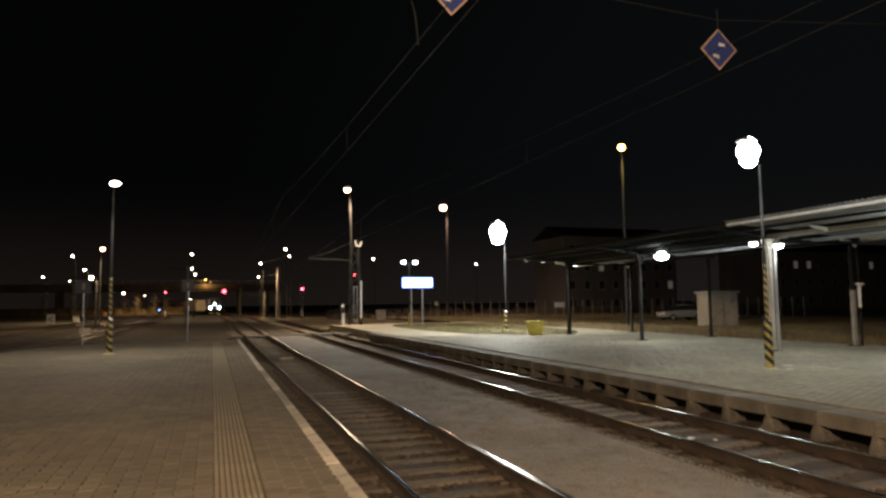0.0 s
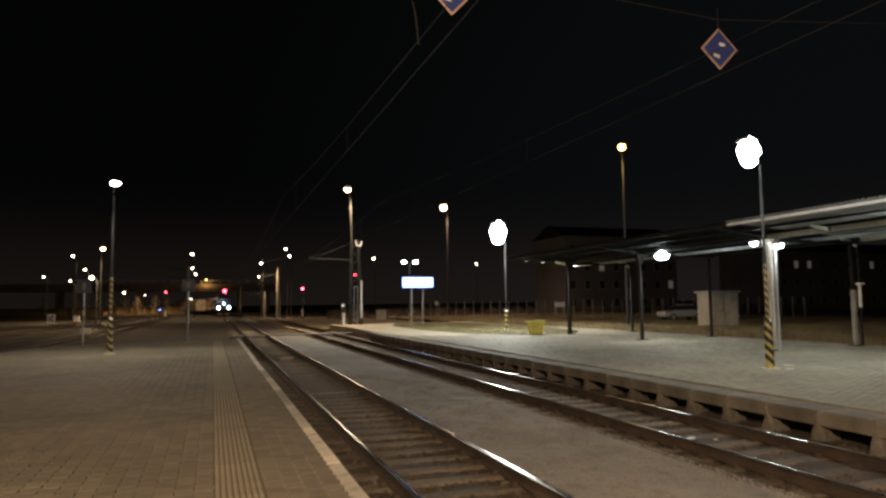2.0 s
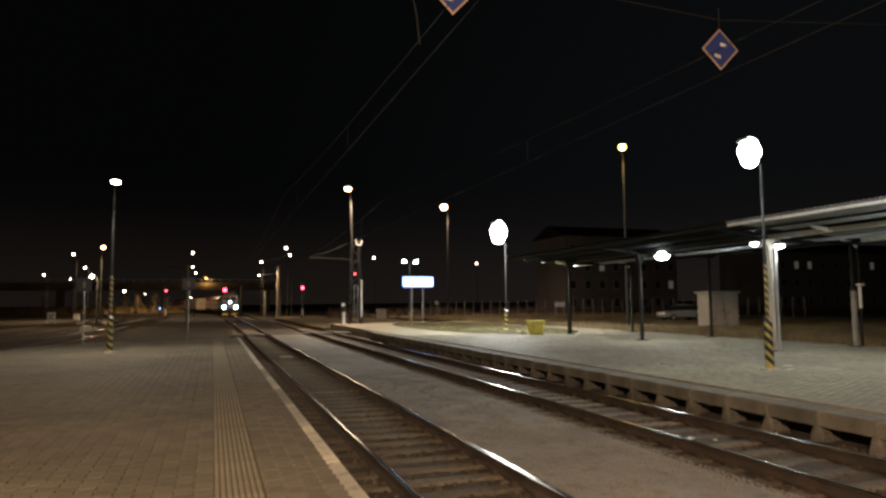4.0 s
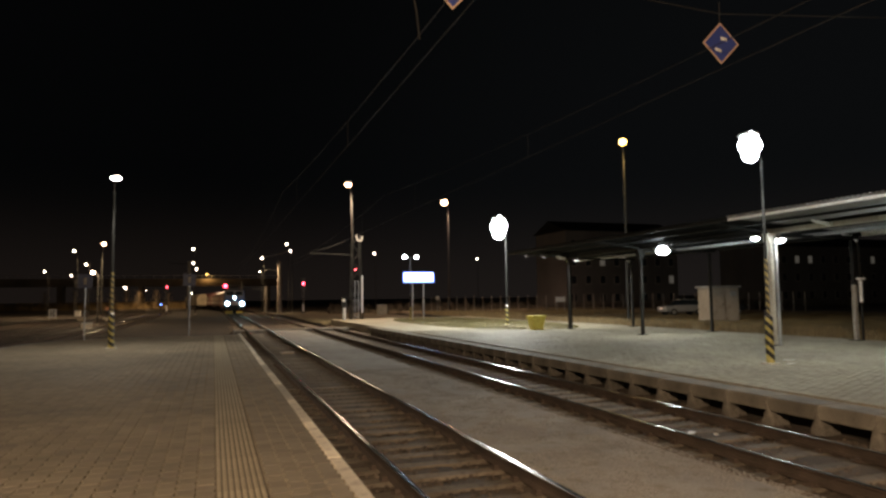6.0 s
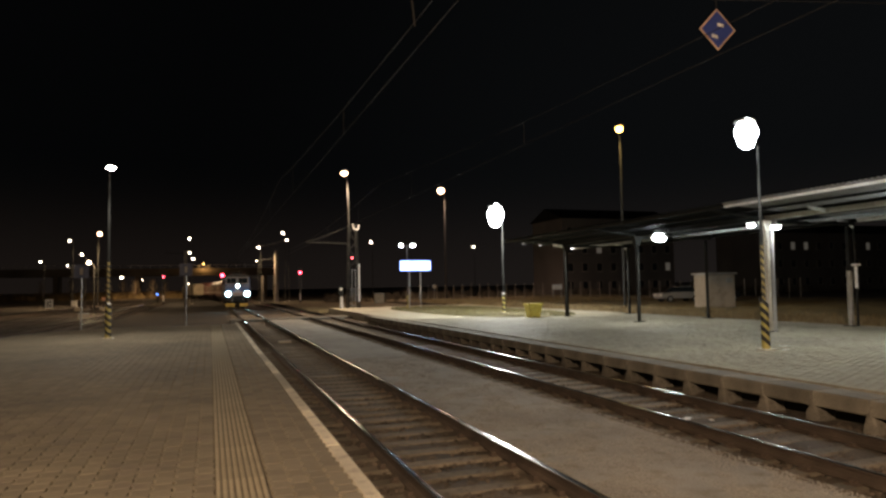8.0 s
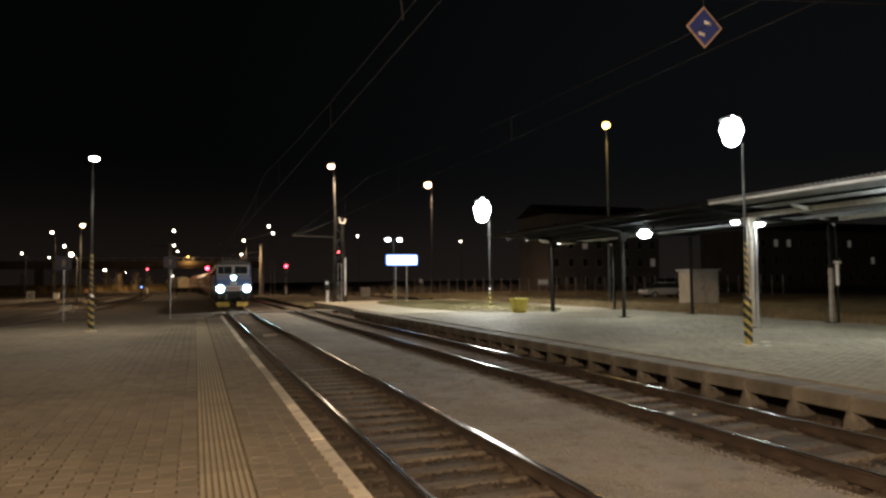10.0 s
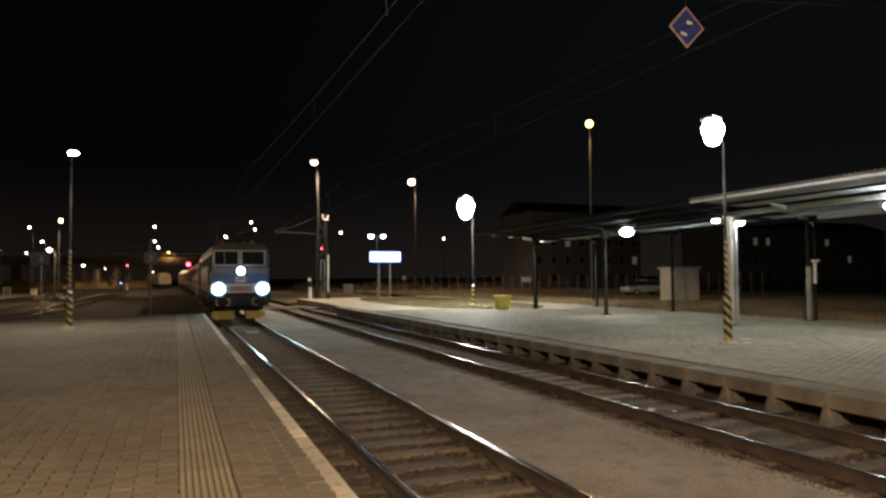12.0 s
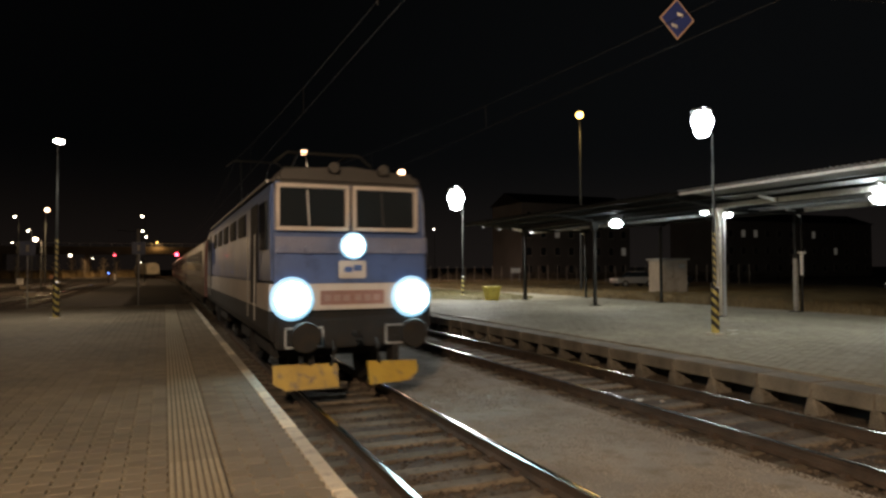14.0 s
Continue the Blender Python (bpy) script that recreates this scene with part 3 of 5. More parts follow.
blades("lawn_grass", [(*bed_edge(U(0, math.tau), math.sqrt(U(0, 0.96))), PLAT2_Z + 0.01) for _ in range(22000)], 0.07, M_GRASS, "short dull green lawn grass on the bed")
verge = strip("verge", 22.76, 60, -25, 110, -0.3, M_SOIL, 40, 140, 0.16)
tagged(verge, "dark weedy verge behind the platform", "verge", kind="structure")
blades("tall_grass", [(23.2 + abs(random.gauss(0, 2.2)), U(8, 75), -0.3) for _ in range(30000)], 0.4, M_TALLGRASS, "tall dry grass along the platform's back edge", 0.014)
blades("tall_grass", [p for p in ((U(24, 46), 60 + abs(random.gauss(0, 9)), -0.45) for _ in range(40000)) if noise.noise((p[0] * 0.35, p[1] * 0.2, 7)) > -0.05], 0.5, M_TALLGRASS, "tall dry grass beyond the footpath", 0.022)
far_verge = strip("verge", 9.0, 22.7, 58.1, 110, -0.52, M_SOIL, 20, 60, 0.08)
tagged(far_verge, "dull verge beyond the end of the platform", "verge", kind="structure")
crossing = empty("level_crossing", 0, 0, 0, label="dull concrete footway crossing between the rails", category="crossing", kind="structure")
for x0, x1 in ((1.3, 2.08), (2.24, 3.56), (3.75, 6.7), (6.88, 8.2), (8.38, 9.7)):
    part("crossing_panel", boxed(x0, x1, 47.6, 50.4, -0.66, -0.492, bevel=0.012), M_CONC_ONE, crossing)


# ---- lamp posts ----
def lamp_post(x, y, base, top, lens, arm, group, label, striped=True, upper=True, head=(0.5, 0.26), thick=0.044):
    """A tapered steel post with hazard stripes round its thick foot and a lamp head on a short arm."""
    p = empty("street_lamp", x, y, base, label=label, category="street lamp", group=group)
    h = top - base
    part("base_plate", boxed(-0.17, 0.17, -0.17, 0.17, 0, 0.05, bevel=0.012), M_COLUMN if striped else M_CONC, p)
    if striped:
        part("sleeve", rodded((0, 0, 0.05), (0, 0, 1.18), 0.098, 0.09, seg=20), M_YELLOW, p)
        part("cap", rodded((0, 0, 1.18), (0, 0, 1.24), 0.1, 0.06, seg=20), M_WHITE, p)
        n, pitch, wide, rise = (5, 0.235, 0.135, 0.2) if upper else (4, 0.29, 0.17, 0.09)
        for k in range(n):
            part("hazard_stripe", ring_stripe(0.102, 0.08 + k * pitch, wide, rise), M_BLACK, p)
        part("shaft", rodded((0, 0, 1.24), (0, 0, h - 0.3), thick, thick * 0.7, seg=16), M_DARKSTEEL, p)
        if upper:
            part("upper_sleeve", rodded((0, 0, 1.24), (0, 0, 2.62), thick + 0.006, thick + 0.003, seg=16), M_DIRTYYELLOW, p)
        for k in range(7 if upper else 0):
            part("hazard_stripe", ring_stripe(thick + 0.009, 1.28 + k * 0.19, 0.09, 0.1), M_BLACK, p)
    else:
        part("shaft", rodded((0, 0, 0.05), (0, 0, h - 0.3), thick * 1.8, thick, seg=16), M_POLE, p)
    part("arm", tube([(0, 0, h - 0.32), (0, 0, h - 0.05), (arm[0] * 0.4, arm[1] * 0.4, h + 0.08), (arm[0], arm[1], h + 0.1)], 0.03), M_POLE, p)
    hx, hy = arm
    hd = part("lamp_head", boxed(hx - head[0] * 0.25, hx + head[0] * 0.25, hy - head[0] * 0.2, hy + head[0] * 0.3, h + 0.06 + head[1] * 0.4, h + 0.13 + head[1] * 0.47, bevel=0.04), M_GALV, p)
    if head[0] > 0.6:
        # three glowing balls shaped like the glare, far larger than the lamp
        for dx, dz, k in ((0.0, 0.02, 0.46), (-0.02, -0.2, 0.34), (0.02, 0.2, 0.33)):
            part("floodlight_glare", ball(bmesh.new(), (hx + dx * head[0], hy + dx * 0.3, h + 0.1 + dz * head[0] * 1.3), head[0] * k * 0.8, 1, 0.8, head[1] / head[0], 32), lens, hd, "floodlight glass swollen to the size of its glare")
    else:
        # on the larger heads this ball takes in the glare round the lamp
        part("lens", ball(bmesh.new(), (hx, hy, h + 0.1), head[0] * 0.5, 1, 1, head[1] / head[0], 24), lens, hd, "glowing lamp glass")
    return p


def ring_stripe(r, z, wide, rise, seg=20):
    """A slanting painted band round a post."""
    bm = bmesh.new()
    lo, hi = [], []
    for k in range(seg):
        a = k * math.tau / seg
        dz = rise * (0.5 - 0.5 * math.cos(a + 0.6))
        lo.append(bm.verts.new((r * math.cos(a), r * math.sin(a), z + dz)))
        hi.append(bm.verts.new((r * math.cos(a), r * math.sin(a), z + dz + wide)))
    for k in range(seg):
        bm.faces.new((lo[k], lo[(k + 1) % seg], hi[(k + 1) % seg], hi[k]))
    return bm


lamp_post(13.08, 13.0, PLAT2_Z, 5.08, G_COLD, (-0.82, -0.5), "platform lamps", "lit white lamp on a post with black and yellow foot", head=(0.78, 0.66), thick=0.038)
lamp_post(17.38, 38.0, PLAT2_Z, 5.8, G_COLD, (-0.8, -0.8), "platform lamps", "lit bright white lamp by the grass bed", upper=False, head=(1.4, 1.3), thick=0.028)
lamp_post(-3.3, 25.24, 0, 5.7, G_WARMWHITE, (0.12, -0.6), "platform lamps", "lit white lamp on a post with striped foot", head=(0.32, 0.13))
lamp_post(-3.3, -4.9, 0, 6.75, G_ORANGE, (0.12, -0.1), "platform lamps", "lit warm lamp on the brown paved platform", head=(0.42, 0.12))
lamp_post(13.2, -12.5, PLAT2_Z, 5.5, G_COLD, (-0.3, -0.05), "platform lamps", "lit white lamp on the grey platform", head=(0.5, 0.2))


# ---- canopy on the far platform ----
canopy = empty("platform_canopy", 0, 0, PLAT2_Z, label="cream steel canopy with a corrugated butterfly roof", category="canopy")
CZ = -PLAT2_Z
for cx in (18.02, 22.35):
    for cy in (2.6, 10.15, 17.7, 25.0, 31.25):
        cy += 0.0 if cx < 20 else 0.45 if cy < 20 else 0.62
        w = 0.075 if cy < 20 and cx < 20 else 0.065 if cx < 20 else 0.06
        c = part("column", boxed(cx - w, cx + w, cy - w, cy + w, 0.0, 3.55 + CZ, bevel=0.015), M_COLUMN if (cx < 20 and cy < 20) else M_COLUMN_SHADED, canopy)
        part("base_plate", boxed(cx - 0.19, cx + 0.19, cy - 0.19, cy + 0.19, 0.0, 0.03, bevel=0.008), M_COLUMN_SHADED, c)
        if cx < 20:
            part("capital", prism([(cx - 0.12, 3.3 + CZ), (cx + 0.12, 3.3 + CZ), (cx + 0.22, 3.66 + CZ), (cx - 0.22, 3.66 + CZ)], cy - 0.12, cy + 0.12), M_COLUMN if cy < 20 else M_COLUMN_SHADED, c)
    for k in range(5):
        y0 = -4.9 + k * 7.55
        # the far beams carry their dimness in the colour
        paint = M_COLUMN if y0 < 16 else M_COLUMN_SHADED
        part("beam", boxed(cx - 0.09, cx + 0.09, y0 + 0.06, y0 + 4.95, 3.665 + CZ, 3.83 + CZ, bevel=0.01), paint, canopy)
        part("beam", boxed(cx - 0.09, cx + 0.09, y0 + 5.02, y0 + 7.5, 3.665 + CZ, 3.83 + CZ, bevel=0.01), paint, canopy)
for cy in (2.6, 10.15, 17.7, 25.0, 31.25):
    for s in (-1, 1):
        bm = bmesh.new()
        rod(bm, (20.1 + s * 2.0, cy, 3.7 + CZ), (20.1 + s * 4.4, cy, 3.96 + CZ), 0.06, 0.04, seg=6)
        part("cantilever_arm", bm, M_COLUMN if cy < 12 else M_COLUMN_SHADED, canopy)
    part("cross_beam", boxed(18.12, 22.1, cy - 0.06, cy + 0.06, 3.55 + CZ, 3.66 + CZ, bevel=0.01), M_COLUMN_SHADED, canopy)
    far = cy > 20
    dy = 0.12 if far else -0.28
    if cy < 20 or cy > 30:
        # far front pipes: lit top and dim shaft put into white and near-black colour
        part("downpipe", tube([(18.02, cy + dy, 3.4 + CZ), (17.98, cy + dy, 3.2 + CZ), (17.98, cy + dy, 0.02)], 0.055), M_POLE if far else M_GALV, canopy, "metal rain pipe")
        part("pipe_bend", tube([(17.3, cy + dy, 3.72 + CZ), (17.75, cy + dy, 3.66 + CZ), (17.95, cy + dy, 3.55 + CZ), (18.02, cy + dy, 3.4 + CZ)] if far else [(18.6, cy + dy, 3.75 + CZ), (18.2, cy + dy, 3.7 + CZ), (18.06, cy + dy, 3.55 + CZ), (18.02, cy + dy, 3.4 + CZ)], 0.085 if far else 0.06), M_WHITE if far else M_GALV, canopy, "bent top of the rain pipe")
        by = cy + (0.95 if far else 0.35)
        part("downpipe", tube([(22.52, by, 3.5 + CZ), (22.56, by, 3.2 + CZ), (22.56, by, 0.02)], 0.05), M_GALV if far else M_COLUMN_SHADED, canopy, "metal rain pipe")
        part("pipe_bend", tube([(21.8, by, 3.76 + CZ), (22.3, by, 3.68 + CZ), (22.52, by, 3.5 + CZ)], 0.08 if far else 0.05), M_WHITE, canopy, "white bent top of the rain pipe")


part("painted_foot", boxed(22.28, 22.42, 18.08, 18.22, 0.02, 2.05, bevel=0.012), M_CONC, canopy, "pale painted lower column")
part("pipe_sleeve", rodded((22.56, 18.05, 1.4), (22.56, 18.05, 2.2), 0.062), M_WHITE, canopy, "white pipe sleeve")
part("pipe_clamp", boxed(22.4, 22.72, 17.95, 18.12, 2.22, 2.3, bevel=0.01), M_WHITE, canopy)


def corrugated(x0, z0, x1, z1, y0, y1, pitch=0.16, depth=0.028, thick=0.012):
    """A wavy sheet whose ridges run across the platform."""
    n = int((y1 - y0) / pitch * 6)
    verts, faces = [], []
    for j in range(n + 1):
        y = y0 + (y1 - y0) * j / n
        w = depth * math.sin(y / pitch * math.tau)
        verts += [(x0, y, z0 + w), (x1, y, z1 + w), (x1, y, z1 + w - thick), (x0, y, z0 + w - thick)]
    for j in range(n):
        b = j * 4
        for k in range(4):
            faces.append((b + k, b + (k + 1) % 4, b + 4 + (k + 1) % 4, b + 4 + k))
    faces += [(0, 1, 2, 3), (n * 4 + 3, n * 4 + 2, n * 4 + 1, n * 4)]
    return verts, faces


for s in (-1, 1):
    # beyond 17 m the sheet's colour is darkened as shade
    for y0, y1, paint in ((-5, 17.0, M_ROOF), (17.02, 34, M_ROOF_SHADED)):
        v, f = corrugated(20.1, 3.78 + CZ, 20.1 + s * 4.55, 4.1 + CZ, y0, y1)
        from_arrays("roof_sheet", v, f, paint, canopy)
    for k, d in enumerate((1.1, 2.2, 3.3, 4.45)):
        z = 3.78 + 0.32 * d / 4.55 - 0.09 + CZ
        part("purlin", boxed(20.1 + s * d - 0.035, 20.1 + s * d + 0.035, -5, 17.0, z - 0.04, z + 0.04, bevel=0.006), M_WHITE if d > 4 else M_COLUMN_SHADED, canopy)
        part("purlin", boxed(20.1 + s * d - 0.035, 20.1 + s * d + 0.035, 17.01, 34, z - 0.04, z + 0.04, bevel=0.006), M_COLUMN_SHADED, canopy)
for k in range(6):
    y0 = -3.6 + k * 3.78
    bm = prism([(17.25, 3.8 + CZ), (17.92, 3.67 + CZ), (17.92, 3.8 + CZ), (17.25, 3.86 + CZ)], y0 - 0.035, y0 + 0.035)
    part("bracket", bm, M_COLUMN, canopy, "cream tapered roof bracket")
part("gutter", boxed(19.9, 20.3, -5, 34, 3.62 + CZ, 3.72 + CZ, bevel=0.03), M_GALV, canopy)


def canopy_lamp(x, y, z, size, lens):
    p = empty("canopy_lamp", x, y, z, label="lit white lamp hanging under the canopy beam", category="ceiling lamp", group="canopy lamps")
    part("stem", rodded((0, 0, 0.05), (0, 0, 3.66 - z), 0.015, seg=8), M_GALV, p)
    part("housing", boxed(-size * 0.6, size * 0.6, -size * 0.4, size * 0.4, 0.0, 0.09, bevel=0.02), M_GALV, p)
    part("lens", ball(bmesh.new(), (0, 0, -0.01), size * 0.5, 1.15, 0.8, 0.62), lens, p, "glowing lamp glass")


canopy_lamp(18.0, 23.4, 3.5, 0.55, G_COLD)
canopy_lamp(18.0, 11.9, 3.48, 0.6, G_COLD)
canopy_lamp(17.78, 18.1, 3.55, 0.26, G_COLD)
canopy_lamp(18.02, 17.25, 3.42, 0.3, G_COLD)

# ---- train ----
LOCO_LEN = 15.9


def body_section(half, z0, z1, roof):
    """Half-round roofed cross section of a rail vehicle."""
    pts = [(-half, z0), (half, z0), (half, z1 - 0.35), (half * 0.97, z1 - 0.12), (half * 0.86, z1)]
    return pts + [(half * 0.5, z1 + roof * 0.8), (0, z1 + roof), (-half * 0.5, z1 + roof * 0.8)] + [(-half * 0.86, z1), (-half * 0.97, z1 - 0.12), (-half, z1 - 0.35)]


def wheelset(parent, y, r):
    w = part("wheelset", rodded((-0.9, 0, 0), (0.9, 0, 0), 0.09), M_UNDER, parent)
    w.matrix_basis = pose(0, y, r)
    for s in (-1, 1):
        bm = rodded((s * 0.685, 0, 0), (s * 0.82, 0, 0), r, r * 0.985, seg=32)
        rod(bm, (s * 0.655, 0, 0), (s * 0.687, 0, 0), r + 0.028, seg=32)
        part("wheel", bm, M_UNDER, w)
    return w


def frame_ring(x0, x1, z0, z1, wide, y0, y1):
    """A rectangular rim round an opening in a wall across the track."""
    bm = bmesh.new()
    for a in ((x0 - wide, x1 + wide, z1, z1 + wide), (x0 - wide, x1 + wide, z0 - wide, z0), (x0 - wide, x0, z0, z1), (x1, x1 + wide, z0, z1)):
        box(bm, a[0], a[1], y0, y1, a[2], a[3], bevel=0.012)
    return bm


def build_loco():
    L = empty("locomotive", 0, 0, 0, label="blue and white electric locomotive with three lit headlights", category="locomotive")
    H = 1.36
    # body: lower skirt, white band, blue upper sides, roof
    part("skirt", prism([(-H + 0.06, 0.95), (H - 0.06, 0.95), (H, 1.1), (H, 1.43), (-H, 1.43), (-H, 1.1)], 0.1, LOCO_LEN), M_UNDER, L, "dark dirty lower skirt")
    bm = prism([(-H, 1.432), (H, 1.432), (H, 1.85), (-H, 1.85)], 0.0, LOCO_LEN)
    for v in bm.verts:
        if v.co.y < 1 and v.co.x > 0:
            v.co.x -= 0.06
    part("white_band", bm, M_PALE, L, "off-white band round the body")
    up = prism([(-H, 1.852), (H, 1.852), (H, 3.3), (H * 0.965, 3.5), (-H * 0.965, 3.5), (-H, 3.3)], 0.02, LOCO_LEN - 0.02)
    for v in up.verts:
        if v.co.y < 1:
            v.co.y += max(0, v.co.z - 2.6) * 0.22
            v.co.x *= 0.975 if v.co.x < 0 else 0.94
        elif v.co.y > LOCO_LEN - 1:
            v.co.y -= max(0, v.co.z - 2.6) * 0.22
    bmesh.ops.bevel(up, geom=[e for e in up.edges if abs(e.verts[0].co.x - e.verts[1].co.x) < 0.1], offset=0.05, segments=3, affect="EDGES")
    part("upper_body", up, M_BLUE, L, "dull blue painted upper body")
    roof = prism([(-H * 0.96, 3.5), (H * 0.96, 3.5), (H * 0.8, 3.72), (0, 3.8), (-H * 0.8, 3.72)], 0.35, LOCO_LEN - 0.35)
    part("roof", roof, M_LOCOROOF, L, "grey dirty roof")
    part("roof_brow", boxed(-H * 0.9, H * 0.88, 0.12, 0.75, 3.46, 3.63, bevel=0.06), M_LOCOROOF, L)
    # windscreen: two panes in white rims
    for x0, x1 in ((-1.2, -0.15), (0.03, 1.04)):
        w = part("windscreen", boxed(x0, x1, 0.02, 0.3, 2.76, 3.38, bevel=0.02), M_WINDOW, L, "dark glossy windscreen pane")
        rim = part("window_rim", frame_ring(x0, x1, 2.76, 3.38, 0.06, -0.03, 0.2), M_PALE, w, "white rim")
        part("wiper", tube([(x0 + 0.46, -0.02, 2.78), (x0 + 0.42, -0.035, 3.34)], 0.014, 6), M_GALV if x0 < -1 else M_BLACK, w)
    # headlights: oversized bright core on a glowing disc that imitates its halo
    for x in (-1.02, 0.96):
        h = part("headlamp_housing", rodded((x, 0.02, 1.62), (x, -0.09, 1.62), 0.27, 0.25, seg=24), M_PALE, L)
        part("halo_disc", ball(bmesh.new(), (x, -0.06, 1.62), 0.345, 1, 0.3, 1, 24), G_HALO, h, "blue-white glowing disc for the headlight's halo")
        part("headlight", ball(bmesh.new(), (x, -0.1, 1.62), 0.27, 1, 0.42, 1, 24), G_HEAD, h, "blazing white headlight")
    h = part("headlamp_housing", rodded((-0.03, 0.04, 2.46), (-0.03, -0.08, 2.46), 0.2, 0.18, seg=24), M_PALE, L)
    part("halo_disc", ball(bmesh.new(), (-0.03, -0.05, 2.46), 0.22, 1, 0.3, 1, 24), G_HALO, h, "blue-white glowing disc for the headlight's halo")
    part("headlight", ball(bmesh.new(), (-0.03, -0.09, 2.46), 0.165, 1, 0.4, 1, 24), G_HEAD, h, "blazing white headlight")
    part("faded_panel", boxed(-H + 0.1, H - 0.1, 0.006, 0.06, 2.34, 2.6, bevel=0.004), M_LILAC, L, "faded lilac-grey panel under the windscreen")
    part("emblem_plate", boxed(-0.26, 0.2, -0.015, 0.03, 1.93, 2.22, bevel=0.02), M_PALE, L)
    bm = boxed(-0.17, -0.04, -0.024, -0.014, 2.03, 2.12, bevel=0.01)
    box(bm, -0.02, 0.12, -0.024, -0.014, 2.05, 2.15, bevel=0.01)
    part("emblem", bm, M_BLUE, L)
    plate = part("number_plate", boxed(-0.56, 0.5, -0.016, 0.02, 1.51, 1.74, bevel=0.006), mat("faded_number_red", (0.3, 0.17, 0.15), 0.6), L, "faded brown-red number plate")
    bar_paint = mat("pale_number_paint", (0.36, 0.25, 0.23), 0.6)
    for k in range(6):
        x = -0.5 + k * 0.155 + (0.04 if k > 2 else 0)
        part("number_bar", boxed(x, x + 0.11, -0.028, -0.014, 1.57, 1.67, bevel=0.006), bar_paint, plate, "pale worn number bar")
    for x in (-0.75, 0.72):
        part("tail_lamp", rodded((x, 0.02, 2.4), (x, -0.05, 2.4), 0.07, seg=16), M_LILAC, L)
    for s in (-1, 1):
        b = part("buffer", rodded((s * 0.875, 0.1, 1.05), (s * 0.875, -0.42, 1.05), 0.1, seg=16), M_UNDER, L)
        part("buffer_plate", rodded((s * 0.875, -0.42, 1.05), (s * 0.875, -0.47, 1.05), 0.24, 0.22, seg=24), M_UNDER, b)
        st = part("step_frame", frame_ring(s * 0.82 - 0.28, s * 0.82 + 0.28, 0.87, 1.14, 0.03, -0.05, 0.0), M_GALV, L)
        x0, x1 = (-1.3, -0.3) if s < 0 else (0.2, 1.08)
        pl = prism([(x0, 0.58), (x1, 0.58), (x1, 0.22), (x0 + 0.18 if s < 0 else x0, 0.2), (x0, 0.3)] if s < 0 else [(x0, 0.58), (x1, 0.55), (x1, 0.36), (x1 - 0.2, 0.24), (x0, 0.22)], -0.1, -0.04)
        for v in pl.verts:
            v.co.y += (0.58 - v.co.z) * -0.35 + abs(v.co.x) * 0.12
        part("snow_plough", pl, M_PLOUGH, L, "scratched yellow snow plough")
        part("plough_bracket", boxed(s * 0.7 - 0.05, s * 0.7 + 0.05, -0.02, 0.35, 0.5, 0.98), M_UNDER, L)
    part("coupling_hook", tube([(0, 0.1, 1.03), (0, -0.2, 1.03), (0, -0.28, 1.08), (0, -0.3, 0.98), (0, -0.22, 0.94)], 0.045), M_UNDER, L)
    part("air_hose", tube([(-0.35, 0.0, 0.95), (-0.36, -0.12, 0.8), (-0.38, -0.1, 0.62), (-0.42, 0.0, 0.5)], 0.03), M_RUBBER, L)
    part("air_hose", tube([(0.35, 0.0, 0.95), (0.36, -0.12, 0.8), (0.38, -0.1, 0.62), (0.42, 0.0, 0.5)], 0.03), M_RUBBER, L)
    part("front_beam", boxed(-1.25, 1.25, 0.02, 0.4, 0.82, 1.3, bevel=0.03), M_UNDER, L)
    # sides
    for s in (-1, 1):
        x = s * (H + 0.004)
        for y0, y1 in ((0.4, 1.2), (LOCO_LEN - 1.2, LOCO_LEN - 0.4)):
            part("cab_window", boxed(min(x, x - s * 0.05), max(x, x - s * 0.05), y0, y1, 2.4, 3.2, bevel=0.015), M_WINDOW, L)
        for y0 in (1.5, LOCO_LEN - 2.4):
            # flush panel whose dark colour stands for a recess in shade
            d = part("cab_door", boxed(min(x, x - s * 0.04), max(x, x - s * 0.04), y0, y0 + 0.9, 1.45, 3.25, bevel=0.02), M_UNDER, L, "cab door darkened for its shaded recess")
            for dy in (-0.06, 0.96):
                part("handrail", rodded((x + s * 0.04, y0 + dy, 1.2), (x + s * 0.04, y0 + dy, 2.7), 0.014, seg=6), M_GALV, d)
        for k in range(5):
            y0 = 3.4 + k * 1.95
            if s < 0 or k % 2 == 0:
                g = part("vent_grille", boxed(min(x, x - s * 0.03), max(x, x - s * 0.03), y0, y0 + 1.2, 2.75, 3.2, bevel=0.01), M_UNDER, L)
                for q in range(5):
                    part("louvre", boxed(min(x, x + s * 0.02), max(x, x + s * 0.02), y0 + 0.04, y0 + 1.16, 2.79 + q * 0.08, 2.83 + q * 0.08), M_DARKSTEEL, g)
        part("roof_rail", rodded((s * H * 0.94, 0.8, 3.56), (s * H * 0.94, LOCO_LEN - 0.8, 3.56), 0.03, seg=6), M_GALV, L)
    wheels = []
    for by in (3.6, LOCO_LEN - 3.6):
        bogie = part("bogie", boxed(-1.15, 1.15, by - 2.4, by + 2.4, 0.55, 0.85, bevel=0.05), M_UNDER, L)
        for s in (-1, 1):
            part("spring", rodded((s * 1.1, by, 0.4), (s * 1.1, by, 0.95), 0.14), M_UNDER, bogie)
        wheels += [wheelset(L, by - 1.6, 0.62), wheelset(L, by + 1.6, 0.62)]
